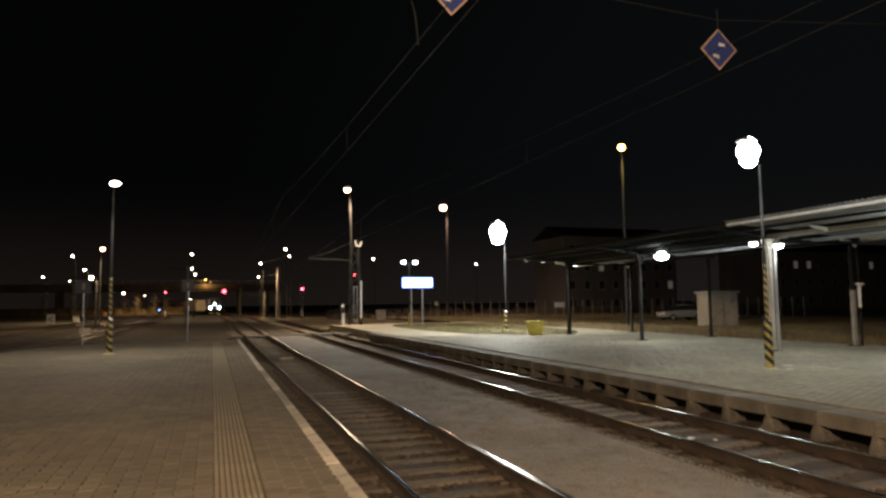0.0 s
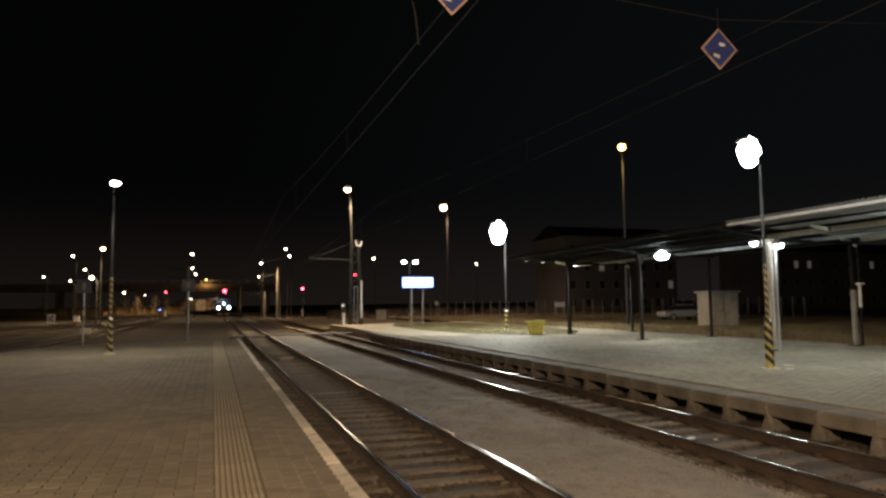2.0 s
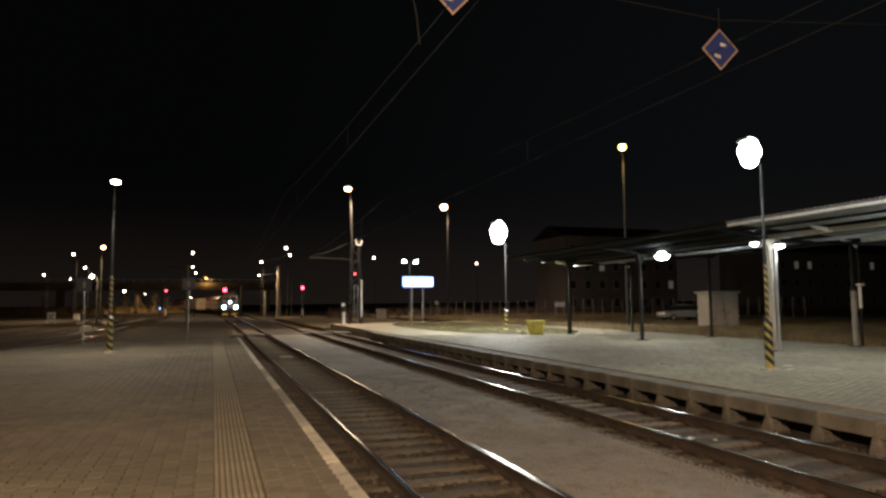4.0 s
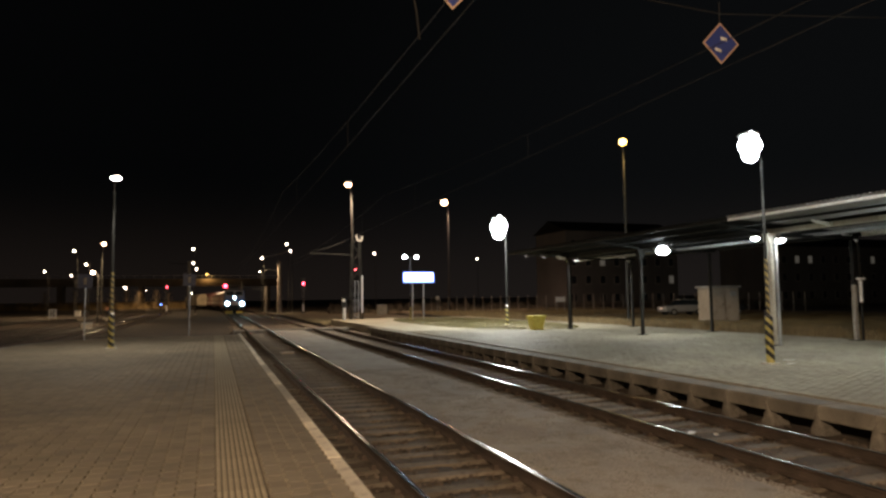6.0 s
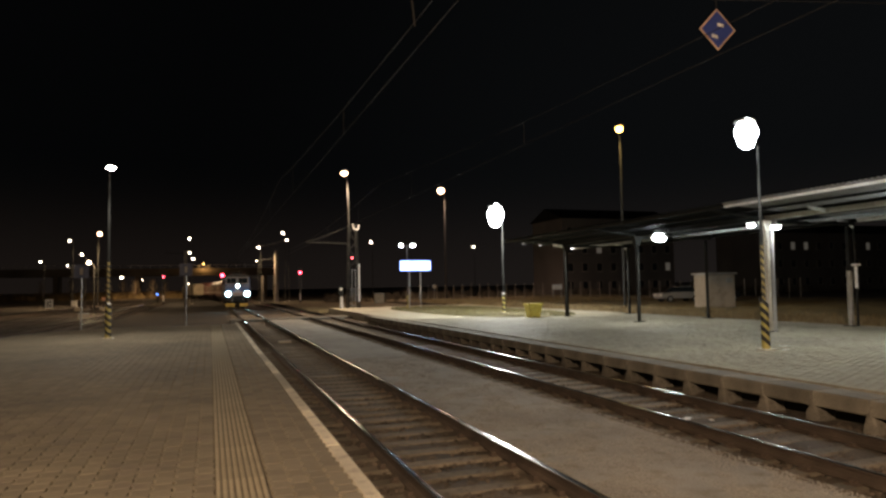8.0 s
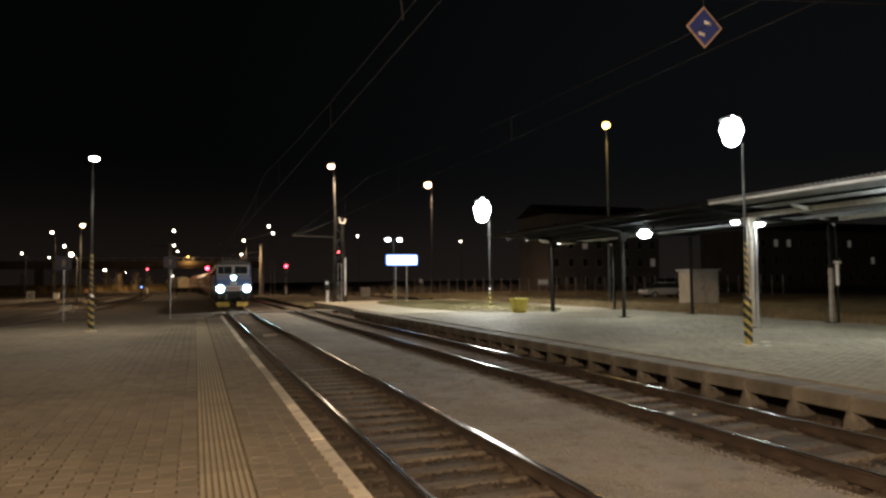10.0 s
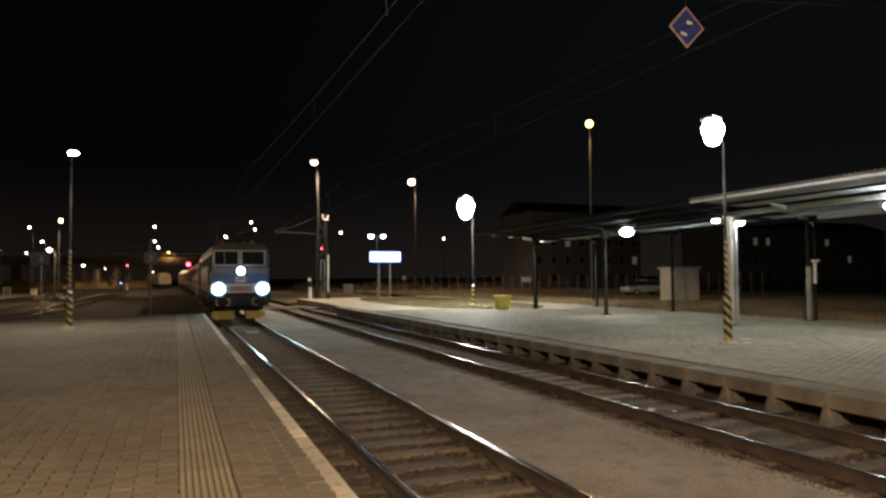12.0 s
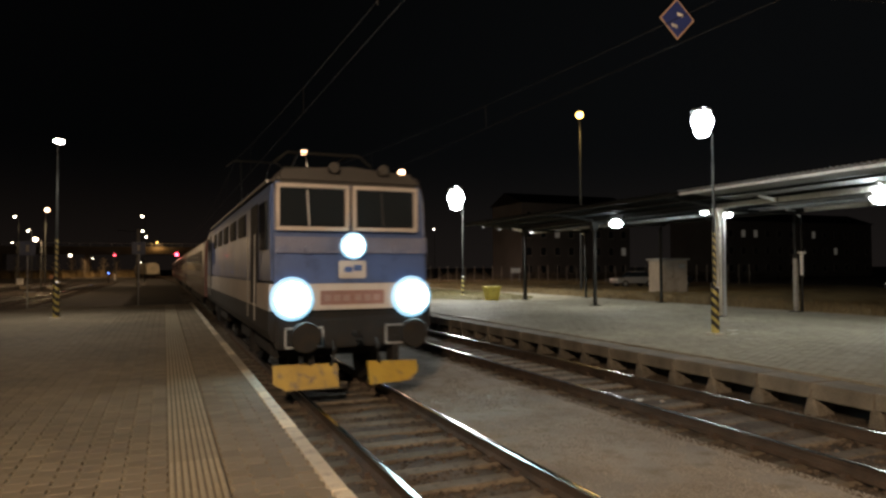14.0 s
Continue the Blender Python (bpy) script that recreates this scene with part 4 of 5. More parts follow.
    # roof gear
    for y in (3.0, LOCO_LEN - 3.0):
        base = part("pantograph", frame_ring(-0.7, 0.7, -0.6, 0.6, 0.05, 0, 0.05), M_DARKSTEEL, L)
        base.matrix_basis = pose(0, y, 4.02, 90)
        for q in range(4):
            part("insulator", rodded(((-0.7, 0.7)[q % 2], 0.0 - 0.02, (-0.6, 0.6)[q // 2]), ((-0.7, 0.7)[q % 2], -0.24, (-0.6, 0.6)[q // 2]), 0.06, seg=10), M_RED, base)
        up_ = y > 8
        knee, head = ((0.95, 0.9), (-0.2, 1.72)) if up_ else ((1.0, 0.2), (-0.75, 0.3))
        for s in (-1, 1):
            part("lower_arm", rodded((s * 0.5, 0.05, 0.5), (s * 0.35, knee[1], -knee[0]), 0.03, seg=8), M_DARKSTEEL, base)
            part("upper_arm", rodded((s * 0.35, knee[1], -knee[0]), (s * 0.5, head[1], -head[0]), 0.022, seg=8), M_DARKSTEEL, base)
        part("collector_head", tube([(-0.95, head[1] - 0.2, -head[0]), (-0.7, head[1], -head[0]), (0.7, head[1], -head[0]), (0.95, head[1] - 0.2, -head[0])], 0.03), M_DARKSTEEL, base)
    part("roof_box", boxed(-0.6, 0.6, 5.2, 10.6, 3.7, 4.0, bevel=0.05), M_LOCOROOF, L)
    part("roof_horn", rodded((0.55, 0.5, 3.75), (0.55, 0.15, 3.75), 0.05, 0.09), M_LOCOROOF, L)
    part("roof_horn", rodded((-0.3, 0.5, 3.75), (-0.3, 0.15, 3.75), 0.05, 0.09), M_LOCOROOF, L)
    return L, wheels


def build_coach():
    C = empty("passenger_coach", 0, 0, 0, label="dark red passenger coach coupled behind the locomotive", category="railway coach", group="coaches of the train")
    H, N = 1.4, 24.2
    part("body", prism(body_section(H, 1.0, 3.3, 0.62), 0.1, N), M_RED, C)
    for s in (-1, 1):
        x = s * (H + 0.004)
        for k in range(10):
            y0 = 2.4 + k * 2.0
            w = part("window", boxed(min(x, x - s * 0.05), max(x, x - s * 0.05), y0, y0 + 1.2, 2.0, 2.9, bevel=0.03), M_WINDOW, C)
        for y0 in (0.8, N - 1.6):
            part("door", boxed(min(x, x - s * 0.03), max(x, x - s * 0.03), y0, y0 + 0.8, 1.05, 3.0, bevel=0.02), M_RED, C)
        part("stripe", boxed(min(x, x - s * 0.02), max(x, x - s * 0.02), 0.3, N - 0.2, 1.45, 1.7), M_PALE, C, "pale stripe under the windows")
    part("gangway", boxed(-0.6, 0.6, -0.25, 0.1, 1.1, 3.2, bevel=0.05), M_RUBBER, C)
    part("underframe", boxed(-1.2, 1.2, 5, N - 5, 0.5, 1.0, bevel=0.04), M_UNDER, C)
    wheels = []
    for by in (3.2, N - 3.2):
        part("bogie", boxed(-1.1, 1.1, by - 1.7, by + 1.7, 0.4, 0.75, bevel=0.04), M_UNDER, C)
        wheels += [wheelset(C, by - 1.25, 0.46), wheelset(C, by + 1.25, 0.46)]
    return C, wheels


loco, loco_wheels = build_loco()
coach, coach_wheels = build_coach()
coaches = [coach] + [copy_thing(coach, pose(0, 0, 0)) for _ in range(3)]


# ---- things by the far platform ----
def build_bin():
    b = empty("grit_bin", 16.29, 31.9, PLAT2_Z, 4, "yellow plastic grit bin with a sloping lid", "grit bin")
    bm = bmesh.new()
    lo, hi = [(-0.28, -0.24), (0.28, -0.24), (0.28, 0.24), (-0.28, 0.24)], [(-0.4, -0.3), (0.4, -0.3), (0.4, 0.3), (-0.4, 0.3)]
    a = [bm.verts.new((x, y, 0.03)) for x, y in lo]
    c = [bm.verts.new((x, y, 0.62)) for x, y in hi]
    for k in range(4):
        bm.faces.new((a[k], a[(k + 1) % 4], c[(k + 1) % 4], c[k]))
    bm.faces.new(a[::-1]), bm.faces.new(c)
    bmesh.ops.bevel(bm, geom=list(bm.edges), offset=0.03, segments=2, affect="EDGES")
    part("tub", bm, M_BIN, b)
    part("lid", boxed(-0.45, 0.45, -0.35, 0.34, 0.62, 0.74, bevel=0.04), M_BIN, b)
    for x in (-0.22, 0.22):
        part("foot", boxed(x - 0.06, x + 0.06, -0.25, 0.25, 0.0, 0.05), M_BIN, b)
        part("rib", boxed(x - 0.03, x + 0.03, -0.31, -0.25, 0.1, 0.58, bevel=0.01), M_BIN, b)


build_bin()

board = empty("station_board", 15.5, 50.76, -0.3, label="glowing white and blue station board on two posts", category="sign", )
part("housing", boxed(-1.24, 1.32, 0.02, 0.16, 3.16, 3.98, bevel=0.03), G_SIGNRIM, board, "blue glowing rim")
part("face", boxed(-1.16, 1.24, -0.01, 0.03, 3.26, 3.88, bevel=0.01), G_SIGN, board, "white glowing face")
for x in (-0.48, 0.45):
    part("post", rodded((x, 0.09, 0), (x, 0.09, 3.2), 0.036), M_GALV, board)
twin = empty("street_lamp", 14.99, 51.3, -0.3, label="post with two small white lamps behind the board", category="street lamp", group="platform lamps")
part("sleeve", rodded((0, 0, 0), (0, 0, 1.2), 0.1, 0.09), M_YELLOW, twin)
for k in range(5):
    part("hazard_stripe", ring_stripe(0.102, 0.02 + k * 0.235, 0.115, 0.2), M_BLACK, twin)
part("shaft", rodded((0, 0, 1.2), (0, 0, 5.2), 0.06, 0.045), M_POLE, twin)
part("crossarm", tube([(-0.5, 0, 5.15), (0, 0, 5.22), (0.5, 0, 5.15)], 0.03), M_POLE, twin)
for x in (-0.5, 0.5):
    h = part("lamp_head", boxed(x - 0.18, x + 0.18, -0.2, 0.2, 5.25, 5.4, bevel=0.04), M_GALV, twin)
    part("lens", ball(bmesh.new(), (x, -0.05, 5.24), 0.17, 1, 1, 0.8), G_COLD, h, "glowing lamp glass")


def lattice_mast(x, y, z0, height, wide, name, label):
    """A braced square mast of angle iron."""
    m = empty(name, x, y, z0, label=label, category="mast")
    part("footing", boxed(-wide * 0.9, wide * 0.9, -wide * 0.9, wide * 0.9, -0.3, 0.15, bevel=0.03), M_CONC, m)
    w0, w1 = wide / 2, wide * 0.3
    for sx, sy in ((-1, -1), (1, -1), (1, 1), (-1, 1)):
        part("leg", rodded((sx * w0, sy * w0, 0), (sx * w1, sy * w1, height), 0.05, seg=6), M_DARKSTEEL, m)
    n = int(height / 0.75)
    for k in range(n):
        a, b = k / n, (k + 1) / n
        wa, wb = w0 + (w1 - w0) * a, w0 + (w1 - w0) * b
        s = 1 if k % 2 else -1
        bm = bmesh.new()
        for q in (-1, 1):
            rod(bm, (-s * wa, q * wa, height * a), (s * wb, q * wb, height * b), 0.025, seg=5)
            rod(bm, (q * wa, -s * wa, height * a), (q * wb, s * wb, height * b), 0.025, seg=5)
        part("brace", bm, M_DARKSTEEL, m)
    return m


tower = lattice_mast(11.66, 56.74, -0.5, 7.6, 1.0, "catenary_mast", "dark lattice catenary mast carrying a peach lamp")
part("lamp_pole", tube([(-0.3, 0, 7.4), (-0.36, 0, 9.6), (-0.42, 0, 11.4), (-0.6, -0.1, 11.9)], 0.07), M_POLE, tower)
h = part("lamp_head", boxed(-0.95, -0.4, -0.4, 0.2, 12.1, 12.35, bevel=0.06), M_GALV, tower)
part("lens", ball(bmesh.new(), (-0.68, -0.1, 12.1), 0.3, 1, 1, 0.9), G_ORANGE, h, "glowing peach lamp glass")
part("insulator_bow", tube([(-0.1, -0.6, 7.6), (0.0, -0.6, 7.15), (0.35, -0.6, 7.1), (0.45, -0.6, 7.5)], 0.06), M_WHITE, tower, "pale insulator bow")
part("cantilever", tube([(-0.4, 0, 5.9), (-1.5, -0.1, 5.95), (-4.0, -0.3, 6.0)], 0.035), M_DARKSTEEL, tower)
part("cantilever_stay", tube([(-0.4, 0, 7.4), (-2.2, -0.2, 6.6), (-4.0, -0.3, 6.05)], 0.02), M_DARKSTEEL, tower)
part("cable_duct", boxed(0.36, 0.47, -0.66, -0.57, 0.9, 4.1, bevel=0.02), M_WHITE, tower, "pale cable duct")
part("ladder", frame_ring(-0.2, 0.08, 0.6, 3.6, 0.03, -0.62, -0.58), M_GALV, tower)
lens = part("red_lamp", ball(bmesh.new(), (-0.17, -0.62, 4.62), 0.055, 1, 0.6, 1), G_RED, tower, "small red lamp")

dwarf = empty("dwarf_signal", 10.51, 56.1, -0.5, label="low white signal post beside the lattice mast", category="signal")
part("post", rodded((0, 0, 0), (0, 0, 1.36), 0.16, 0.14), M_WHITE, dwarf)
part("head", boxed(-0.25, 0.17, -0.12, 0.14, 1.5, 2.25, bevel=0.05), M_DARKSTEEL, dwarf)
part("visor", boxed(-0.2, 0.05, -0.3, -0.1, 1.86, 2.1, bevel=0.04), M_WHITE, dwarf)
part("neck", rodded((0, 0, 1.36), (0, 0, 1.52), 0.06), M_DARKSTEEL, dwarf)


def cabinet(x, y, z, w, d, h, label, mats=M_WHITE):
    c = empty("switch_cabinet", x, y, z, random.uniform(-8, 8), label, "cabinet", "trackside cabinets")
    part("body", boxed(-w / 2, w / 2, -d / 2, d / 2, 0.05, h, bevel=0.03), mats, c)
    part("plinth", boxed(-w / 2 - 0.03, w / 2 + 0.03, -d / 2 - 0.03, d / 2 + 0.03, -0.2, 0.05), M_CONC, c)
    part("door", boxed(-w / 2 + 0.06, -0.02, -d / 2 - 0.02, -d / 2, 0.12, h - 0.1, bevel=0.008), mats, c)
    part("door", boxed(0.02, w / 2 - 0.06, -d / 2 - 0.02, -d / 2, 0.12, h - 0.1, bevel=0.008), mats, c)
    part("cap", boxed(-w / 2 - 0.05, w / 2 + 0.05, -d / 2 - 0.05, d / 2 + 0.05, h, h + 0.06, bevel=0.015), M_GALV, c)


cabinet(20.6, 83.7, -0.5, 1.2, 0.7, 1.25, "pale cream switch cabinet standing on the verge", M_CREAM)
marker = empty("marker_board", -19.2, 95.4, -0.72, 4, "white square marker board with dark bars by the side tracks", "sign")
for x in (-0.4, 0.4):
    part("leg", rodded((x, 0.04, 0), (x, 0.04, 0.5), 0.04), M_GALV, marker)
part("panel", boxed(-0.44, 0.44, 0.0, 0.06, 0.4, 1.5, bevel=0.02), M_WHITE, marker)
for x0, x1, z0, z1 in ((-0.24, -0.12, 0.6, 1.3), (0.02, 0.24, 1.05, 1.3), (0.02, 0.24, 0.6, 0.85), (-0.12, 0.04, 0.88, 1.0)):
    part("bar", boxed(x0, x1, -0.008, 0.002, z0, z1), M_BLACK, marker)
cabinet(-20.6, 120.0, -0.7, 0.85, 0.45, 1.0, "white trackside cabinet further along the side tracks")



def point_lantern(x, y, high, rz, label):
    """A point machine box with a small marker lantern on a post."""
    p = empty("point_machine", x, y, -0.72, rz, label, "point machine", "point machines")
    part("housing", boxed(-0.45, 0.45, -0.25, 0.25, 0.0, 0.42, bevel=0.04), M_CREAM, p)
    part("lid", boxed(-0.48, 0.48, -0.28, 0.28, 0.42, 0.48, bevel=0.02), M_GALV, p)
    part("rod", rodded((0.45, 0, 0.12), (1.6, 0, 0.12), 0.03, seg=8), M_RUST, p)
    if high:
        post = part("lantern_post", rodded((0, 0, 0.48), (0, 0, high), 0.05, seg=10), M_POLE, p)
        part("lantern", boxed(-0.17, 0.17, -0.17, 0.17, high, high + 0.45, bevel=0.03), M_LANTERN, post, "faded orange lantern box")


point_lantern(-12.0, 88.0, 1.3, 5, "point machine with a faded orange marker lantern")
point_lantern(-15.3, 92.0, 0, -8, "low cream point machine beside the side track")
point_lantern(-10.6, 66.0, 0, 10, "low cream point machine beside the side track")

hut = empty("equipment_hut", 35.75, 40.2, -0.35, -14, "beige metal equipment hut with a flat roof", "hut")
part("body", boxed(-1.05, 1.0, -1.1, 1.1, 0, 2.45, bevel=0.03), M_HUT, hut)
part("roof", boxed(-1.2, 1.15, -1.25, 1.25, 2.45, 2.58, bevel=0.03), M_GALV, hut)
part("plinth", boxed(-1.1, 1.05, -1.15, 1.15, -0.3, 0.08), M_CONC, hut)
d = part("door", boxed(-0.95, -0.15, -1.13, -1.1, 0.12, 2.2, bevel=0.01), M_HUT, hut)
part("door_handle", rodded((-0.25, -1.17, 1.1), (-0.25, -1.17, 1.3), 0.02), M_DARKSTEEL, d)
for k in range(4):
    part("panel_seam", boxed(-0.02 + k * 0.28, 0.0 + k * 0.28, -1.115, -1.1, 0.1, 2.4), M_HUT, hut)
part("vent", boxed(0.35, 0.8, -1.13, -1.1, 1.85, 2.15), M_GALV, hut)


def build_car(x, y, rz, paint, label):
    c = empty("parked_car", x, y, -0.32, rz, label, "car", "parked cars")
    side = [(-2.1, 0.35), (2.1, 0.35), (2.15, 0.7), (1.95, 0.85), (1.0, 0.95), (-1.7, 0.98), (-2.12, 0.9)]
    bm = prism([(u, w) for u, w in side], -0.86, 0.86, "y")
    bmesh.ops.bevel(bm, geom=list(bm.edges), offset=0.08, segments=3, affect="EDGES")
    body = part("body", bm, paint, c)
    cab = prism([(-1.75, 0.95), (1.0, 0.93), (0.25, 1.45), (-1.1, 1.47)], -0.74, 0.74, "y")
    for v in cab.verts:
        v.co.y *= 1.0 if v.co.z < 1.2 else 0.86
    bmesh.ops.bevel(cab, geom=list(cab.edges), offset=0.06, segments=2, affect="EDGES")
    part("cabin", cab, M_WINDOW, body)
    part("roof", boxed(-1.05, 0.2, -0.62, 0.62, 1.44, 1.5, bevel=0.03), paint, body)
    for px in (-1.3, 1.3):
        for s in (-1, 1):
            w = part("wheel", rodded((px, s * 0.68, 0.32), (px, s * 0.88, 0.32), 0.32, seg=20), M_RUBBER, c)
            part("rim", rodded((px, s * 0.87, 0.32), (px, s * 0.895, 0.32), 0.2, seg=16), M_GALV, w)
    for s in (-1, 1):
        part("headlight", ball(bmesh.new(), (2.08, s * 0.62, 0.72), 0.13, 0.5, 1.3, 0.8), M_WHITE, c)
        part("tail_light", boxed(-2.15, -2.08, s * 0.66 - 0.1, s * 0.66 + 0.1, 0.65, 0.9, bevel=0.02), M_RED, c)
    return c


build_car(42.3, 52.5, 172, M_CAR, "silver hatchback parked on the dark verge")
build_car(46.5, 52.0, 178, M_CAR_DARK, "dark car parked behind the equipment hut")
build_car(47.0, 29.0, 185, M_CAR_DARK, "dark car parked behind the canopy")

fence = empty("fence", 0, 0, -0.45, label="wire mesh fence on thin concrete posts", category="fence")
fa, fb = Vector((27.5, 88.0, 0)), Vector((66.0, 60.0, 0))
posts = [fa.lerp(fb, k / 39) for k in range(40)]
for p in posts:
    part("post", boxed(p.x - 0.05, p.x + 0.05, p.y - 0.05, p.y + 0.05, -0.2, 2.2 + U(-0.1, 0.1), bevel=0.02), M_CONC, fence)
for zz in (0.3, 0.8, 1.3, 1.85):
    part("wire", tube([(p.x, p.y - 0.08, zz) for p in posts], 0.004, 4), M_DARKSTEEL, fence)
notice = empty("notice_board", 39.1, 70.2, -0.45, -20, "pale notice board fixed to the wire fence", "sign")
part("panel", boxed(-0.58, 0.58, -0.25, -0.2, 1.4, 1.98, bevel=0.02), M_WHITE, notice)
for x in (-0.45, 0.45):
    part("post", rodded((x, -0.17, -0.2), (x, -0.17, 1.9), 0.03), M_GALV, notice)

rsign = empty("round_sign", 29.94, 89.0, -0.45, label="small round white sign on a thin post", category="sign")
part("post", rodded((0, 0, -0.2), (0, 0, 2.0), 0.04), M_GALV, rsign)
part("disc", rodded((0, -0.05, 2.0), (0, -0.08, 2.0), 0.3, seg=24), M_WHITE, rsign)


def tall_mast(x, y, z0, zl, lens, label, r=0.42, thick=0.12, lean=-0.5):
    m = empty("lamp_mast", x, y, z0, label=label, category="lamp mast", group="yard lamp masts")
    hgt = zl - z0
    part("footing", rodded((0, 0, -0.3), (0, 0, 0.2), thick * 3), M_CONC, m)
    part("shaft", rodded((0, 0, 0.1), (0, 0, hgt * 0.35), thick * 1.5, thick * 1.25), M_POLE, m)
    part("upper_shaft", rodded((0, 0, hgt * 0.35), (0, 0, hgt - 0.4), thick, thick * 0.6), M_DARKSTEEL, m)
    part("arm", tube([(0, 0, hgt - 0.5), (lean * 0.3, 0, hgt - 0.05), (lean, -0.7, hgt + 0.15)], 0.05), M_POLE, m)
    h = part("lamp_head", boxed(lean - r * 0.8, lean + r * 0.8, -0.7 - r * 0.6, -0.7 + r * 0.6, hgt + r * 0.5, hgt + r * 0.95, bevel=0.05), M_GALV, m)
    part("lens", ball(bmesh.new(), (lean, -0.7, hgt), r, 1, 1, 0.95), lens, h, "glowing lamp glass")
    return m


tall_mast(32.75, 91.9, -0.5, 15.6, G_ORANGE, "tall pole with a pinkish sodium lamp behind the path", 0.5, 0.1, -0.8)
ym = tall_mast(28.1, 40.6, -0.35, 12.6, G_AMBER, "tall dark pole with an amber sodium lamp", 0.27, 0.08, -0.5)

# apartment houses far behind
def house(x0, x1, y, z1, depth, storeys, bays, lit, label):
    b = empty("apartment_building", (x0 + x1) / 2, y, -0.6, label=label, category="building", group="far houses")
    w = (x1 - x0) / 2
    part("wall", boxed(-w, w, 0, depth, 0, z1), M_PLASTER, b)
    part("roof", prism([(-0.5, z1), (depth + 0.5, z1), (depth / 2, z1 + 2.2)], -w - 0.4, w + 0.4, "x"), M_ROOF_SHADED, b)
    for s in range(storeys):
        for k in range(bays):
            x = -w + (k + 0.5) * 2 * w / bays
            z = 1.2 + s * (z1 - 1) / storeys
            win = part("window", frame_ring(x - 0.5, x + 0.5, z, z + 1.35, 0.08, -0.06, 0.02), M_CONC, b)
            part("pane", boxed(x - 0.5, x + 0.5, -0.02, 0.0 - 0.004, z, z + 1.35), G_WINDOW if (s, k) in lit else M_WINDOW, win)
            part("sill", boxed(x - 0.6, x + 0.6, -0.14, -0.065, z - 0.14, z - 0.085), M_CONC, win)


house(57, 80, 100, 13.5, 11, 4, 8, {(2, 2), (1, 7)}, "dark four-storey apartment house with few lit windows")
house(95, 140, 95, 11.0, 11, 3, 14, {(2, 2), (2, 3), (2, 8), (1, 10)}, "long dark house with a few lit windows")

# ---- the yard: masts, signals, bridge, wagon ----
def signal(x, y, zl, lens, label, r=0.3):
    s = empty("railway_signal", x, y, -0.7, label=label, category="railway signal", group="signals")
    hgt = zl + 0.7
    part("mast", rodded((0, 0, 0), (0, 0, hgt + 0.6), 0.08), M_POLE, s)
    part("stripe_band", rodded((0, 0, 0.6), (0, 0, 1.6), 0.1), M_WHITE, s)
    part("screen", boxed(-0.35, 0.35, -0.2, -0.08, hgt - 0.9, hgt + 0.8, bevel=0.08), M_BLACK, s)
    part("lens", ball(bmesh.new(), (0, -0.22, hgt), r, 1, 0.5, 1), lens, s, "lit signal lens")
    part("ladder", frame_ring(-0.15, 0.15, 0.3, hgt, 0.02, 0.1, 0.14), M_GALV, s)
    return s


signal(12.57, 99.9, 3.95, G_RED, "signal showing red beside the far tracks", 0.2)
signal(3.2, 200.0, 5.72, G_RED, "bright red signal at the station throat", 0.5)
signal(-7.41, 120, 3.94, G_RED, "signal showing red among the side tracks", 0.13)
blue = empty("dwarf_signal", -8.31, 120, -0.7, label="low signal showing a blue light between the side tracks", category="signal", group="signals")
part("post", rodded((0, 0, 0), (0, 0, 1.5), 0.08), M_POLE, blue)
part("head", boxed(-0.2, 0.2, -0.12, 0.12, 1.5, 2.0, bevel=0.04), M_BLACK, blue)
part("lens", ball(bmesh.new(), (0, -0.13, 1.73), 0.11, 1, 0.5, 1), G_BLUE, blue, "blue lit lens")

FAR = [(-25.29, 120, 6.48, 0.32), (-21.25, 120, 9.85, 0.4), (-19.48, 120, 7.67, 0.36), (-11.5, 75, 4.56, 0.4), (-28.6, 250, 6.4, 0.85), (-3.36, 120, 10.35, 0.42),
       (-5.0, 180, 11.1, 0.5), (-4.2, 180, 9.6, 0.5), (7.9, 120, 8.89, 0.42), (12.3, 122, 11.6, 0.46), (13.1, 123, 10.4, 0.4), (7.54, 120, 6.51, 0.26),
       (27.97, 120, 9.89, 0.4), (48.41, 120, 9.1, 0.34), (-21.54, 120, 5.85, 0.22), (-7.0, 240, 4.0, 0.35), (-16.0, 260, 5.2, 0.35), (-23.0, 260, 5.6, 0.35)]
for x, y, z, r in FAR:
    r *= 0.44
    tall_mast(x + 0.4, y, -0.75, z, G_FAR, "slim yard lamp mast glowing among the far tracks", r, 0.055, -0.4)
tall_mast(-17.4, 121, -0.75, 11.1, G_ORANGE, "tall yard mast with a pinkish lamp", 0.34, 0.12, 0.3)
cm = empty("catenary_mast", 10.75, 118, -0.75, label="pale concrete catenary mast with a cross arm", category="mast")
part("post", rodded((0, 0, 0), (0, 0, 9.0), 0.42, 0.3, seg=14), M_CONC, cm)
part("cross_arm", tube([(-2.9, 0, 9.7), (0, 0, 10.3), (1.4, 0, 10.9)], 0.07), M_GALV, cm)
part("cantilever", tube([(0, 0, 7.6), (-3.2, 0, 7.3)], 0.05), M_DARKSTEEL, cm)
for x, y, z in ((8.55, 119, 3.9), (-3.3, 100, 7.2), (6.0, 155, 5.8)):
    c2 = empty("catenary_mast", x, y, -0.75, label="grey concrete catenary mast in the yard", category="mast", group="yard masts")
    part("post", rodded((0, 0, 0), (0, 0, z + 0.7), 0.26, 0.2), M_CONC, c2)
    part("cross_arm", tube([(0, 0, z + 0.3), (-2.6, 0, z + 0.5)], 0.04), M_DARKSTEEL, c2)

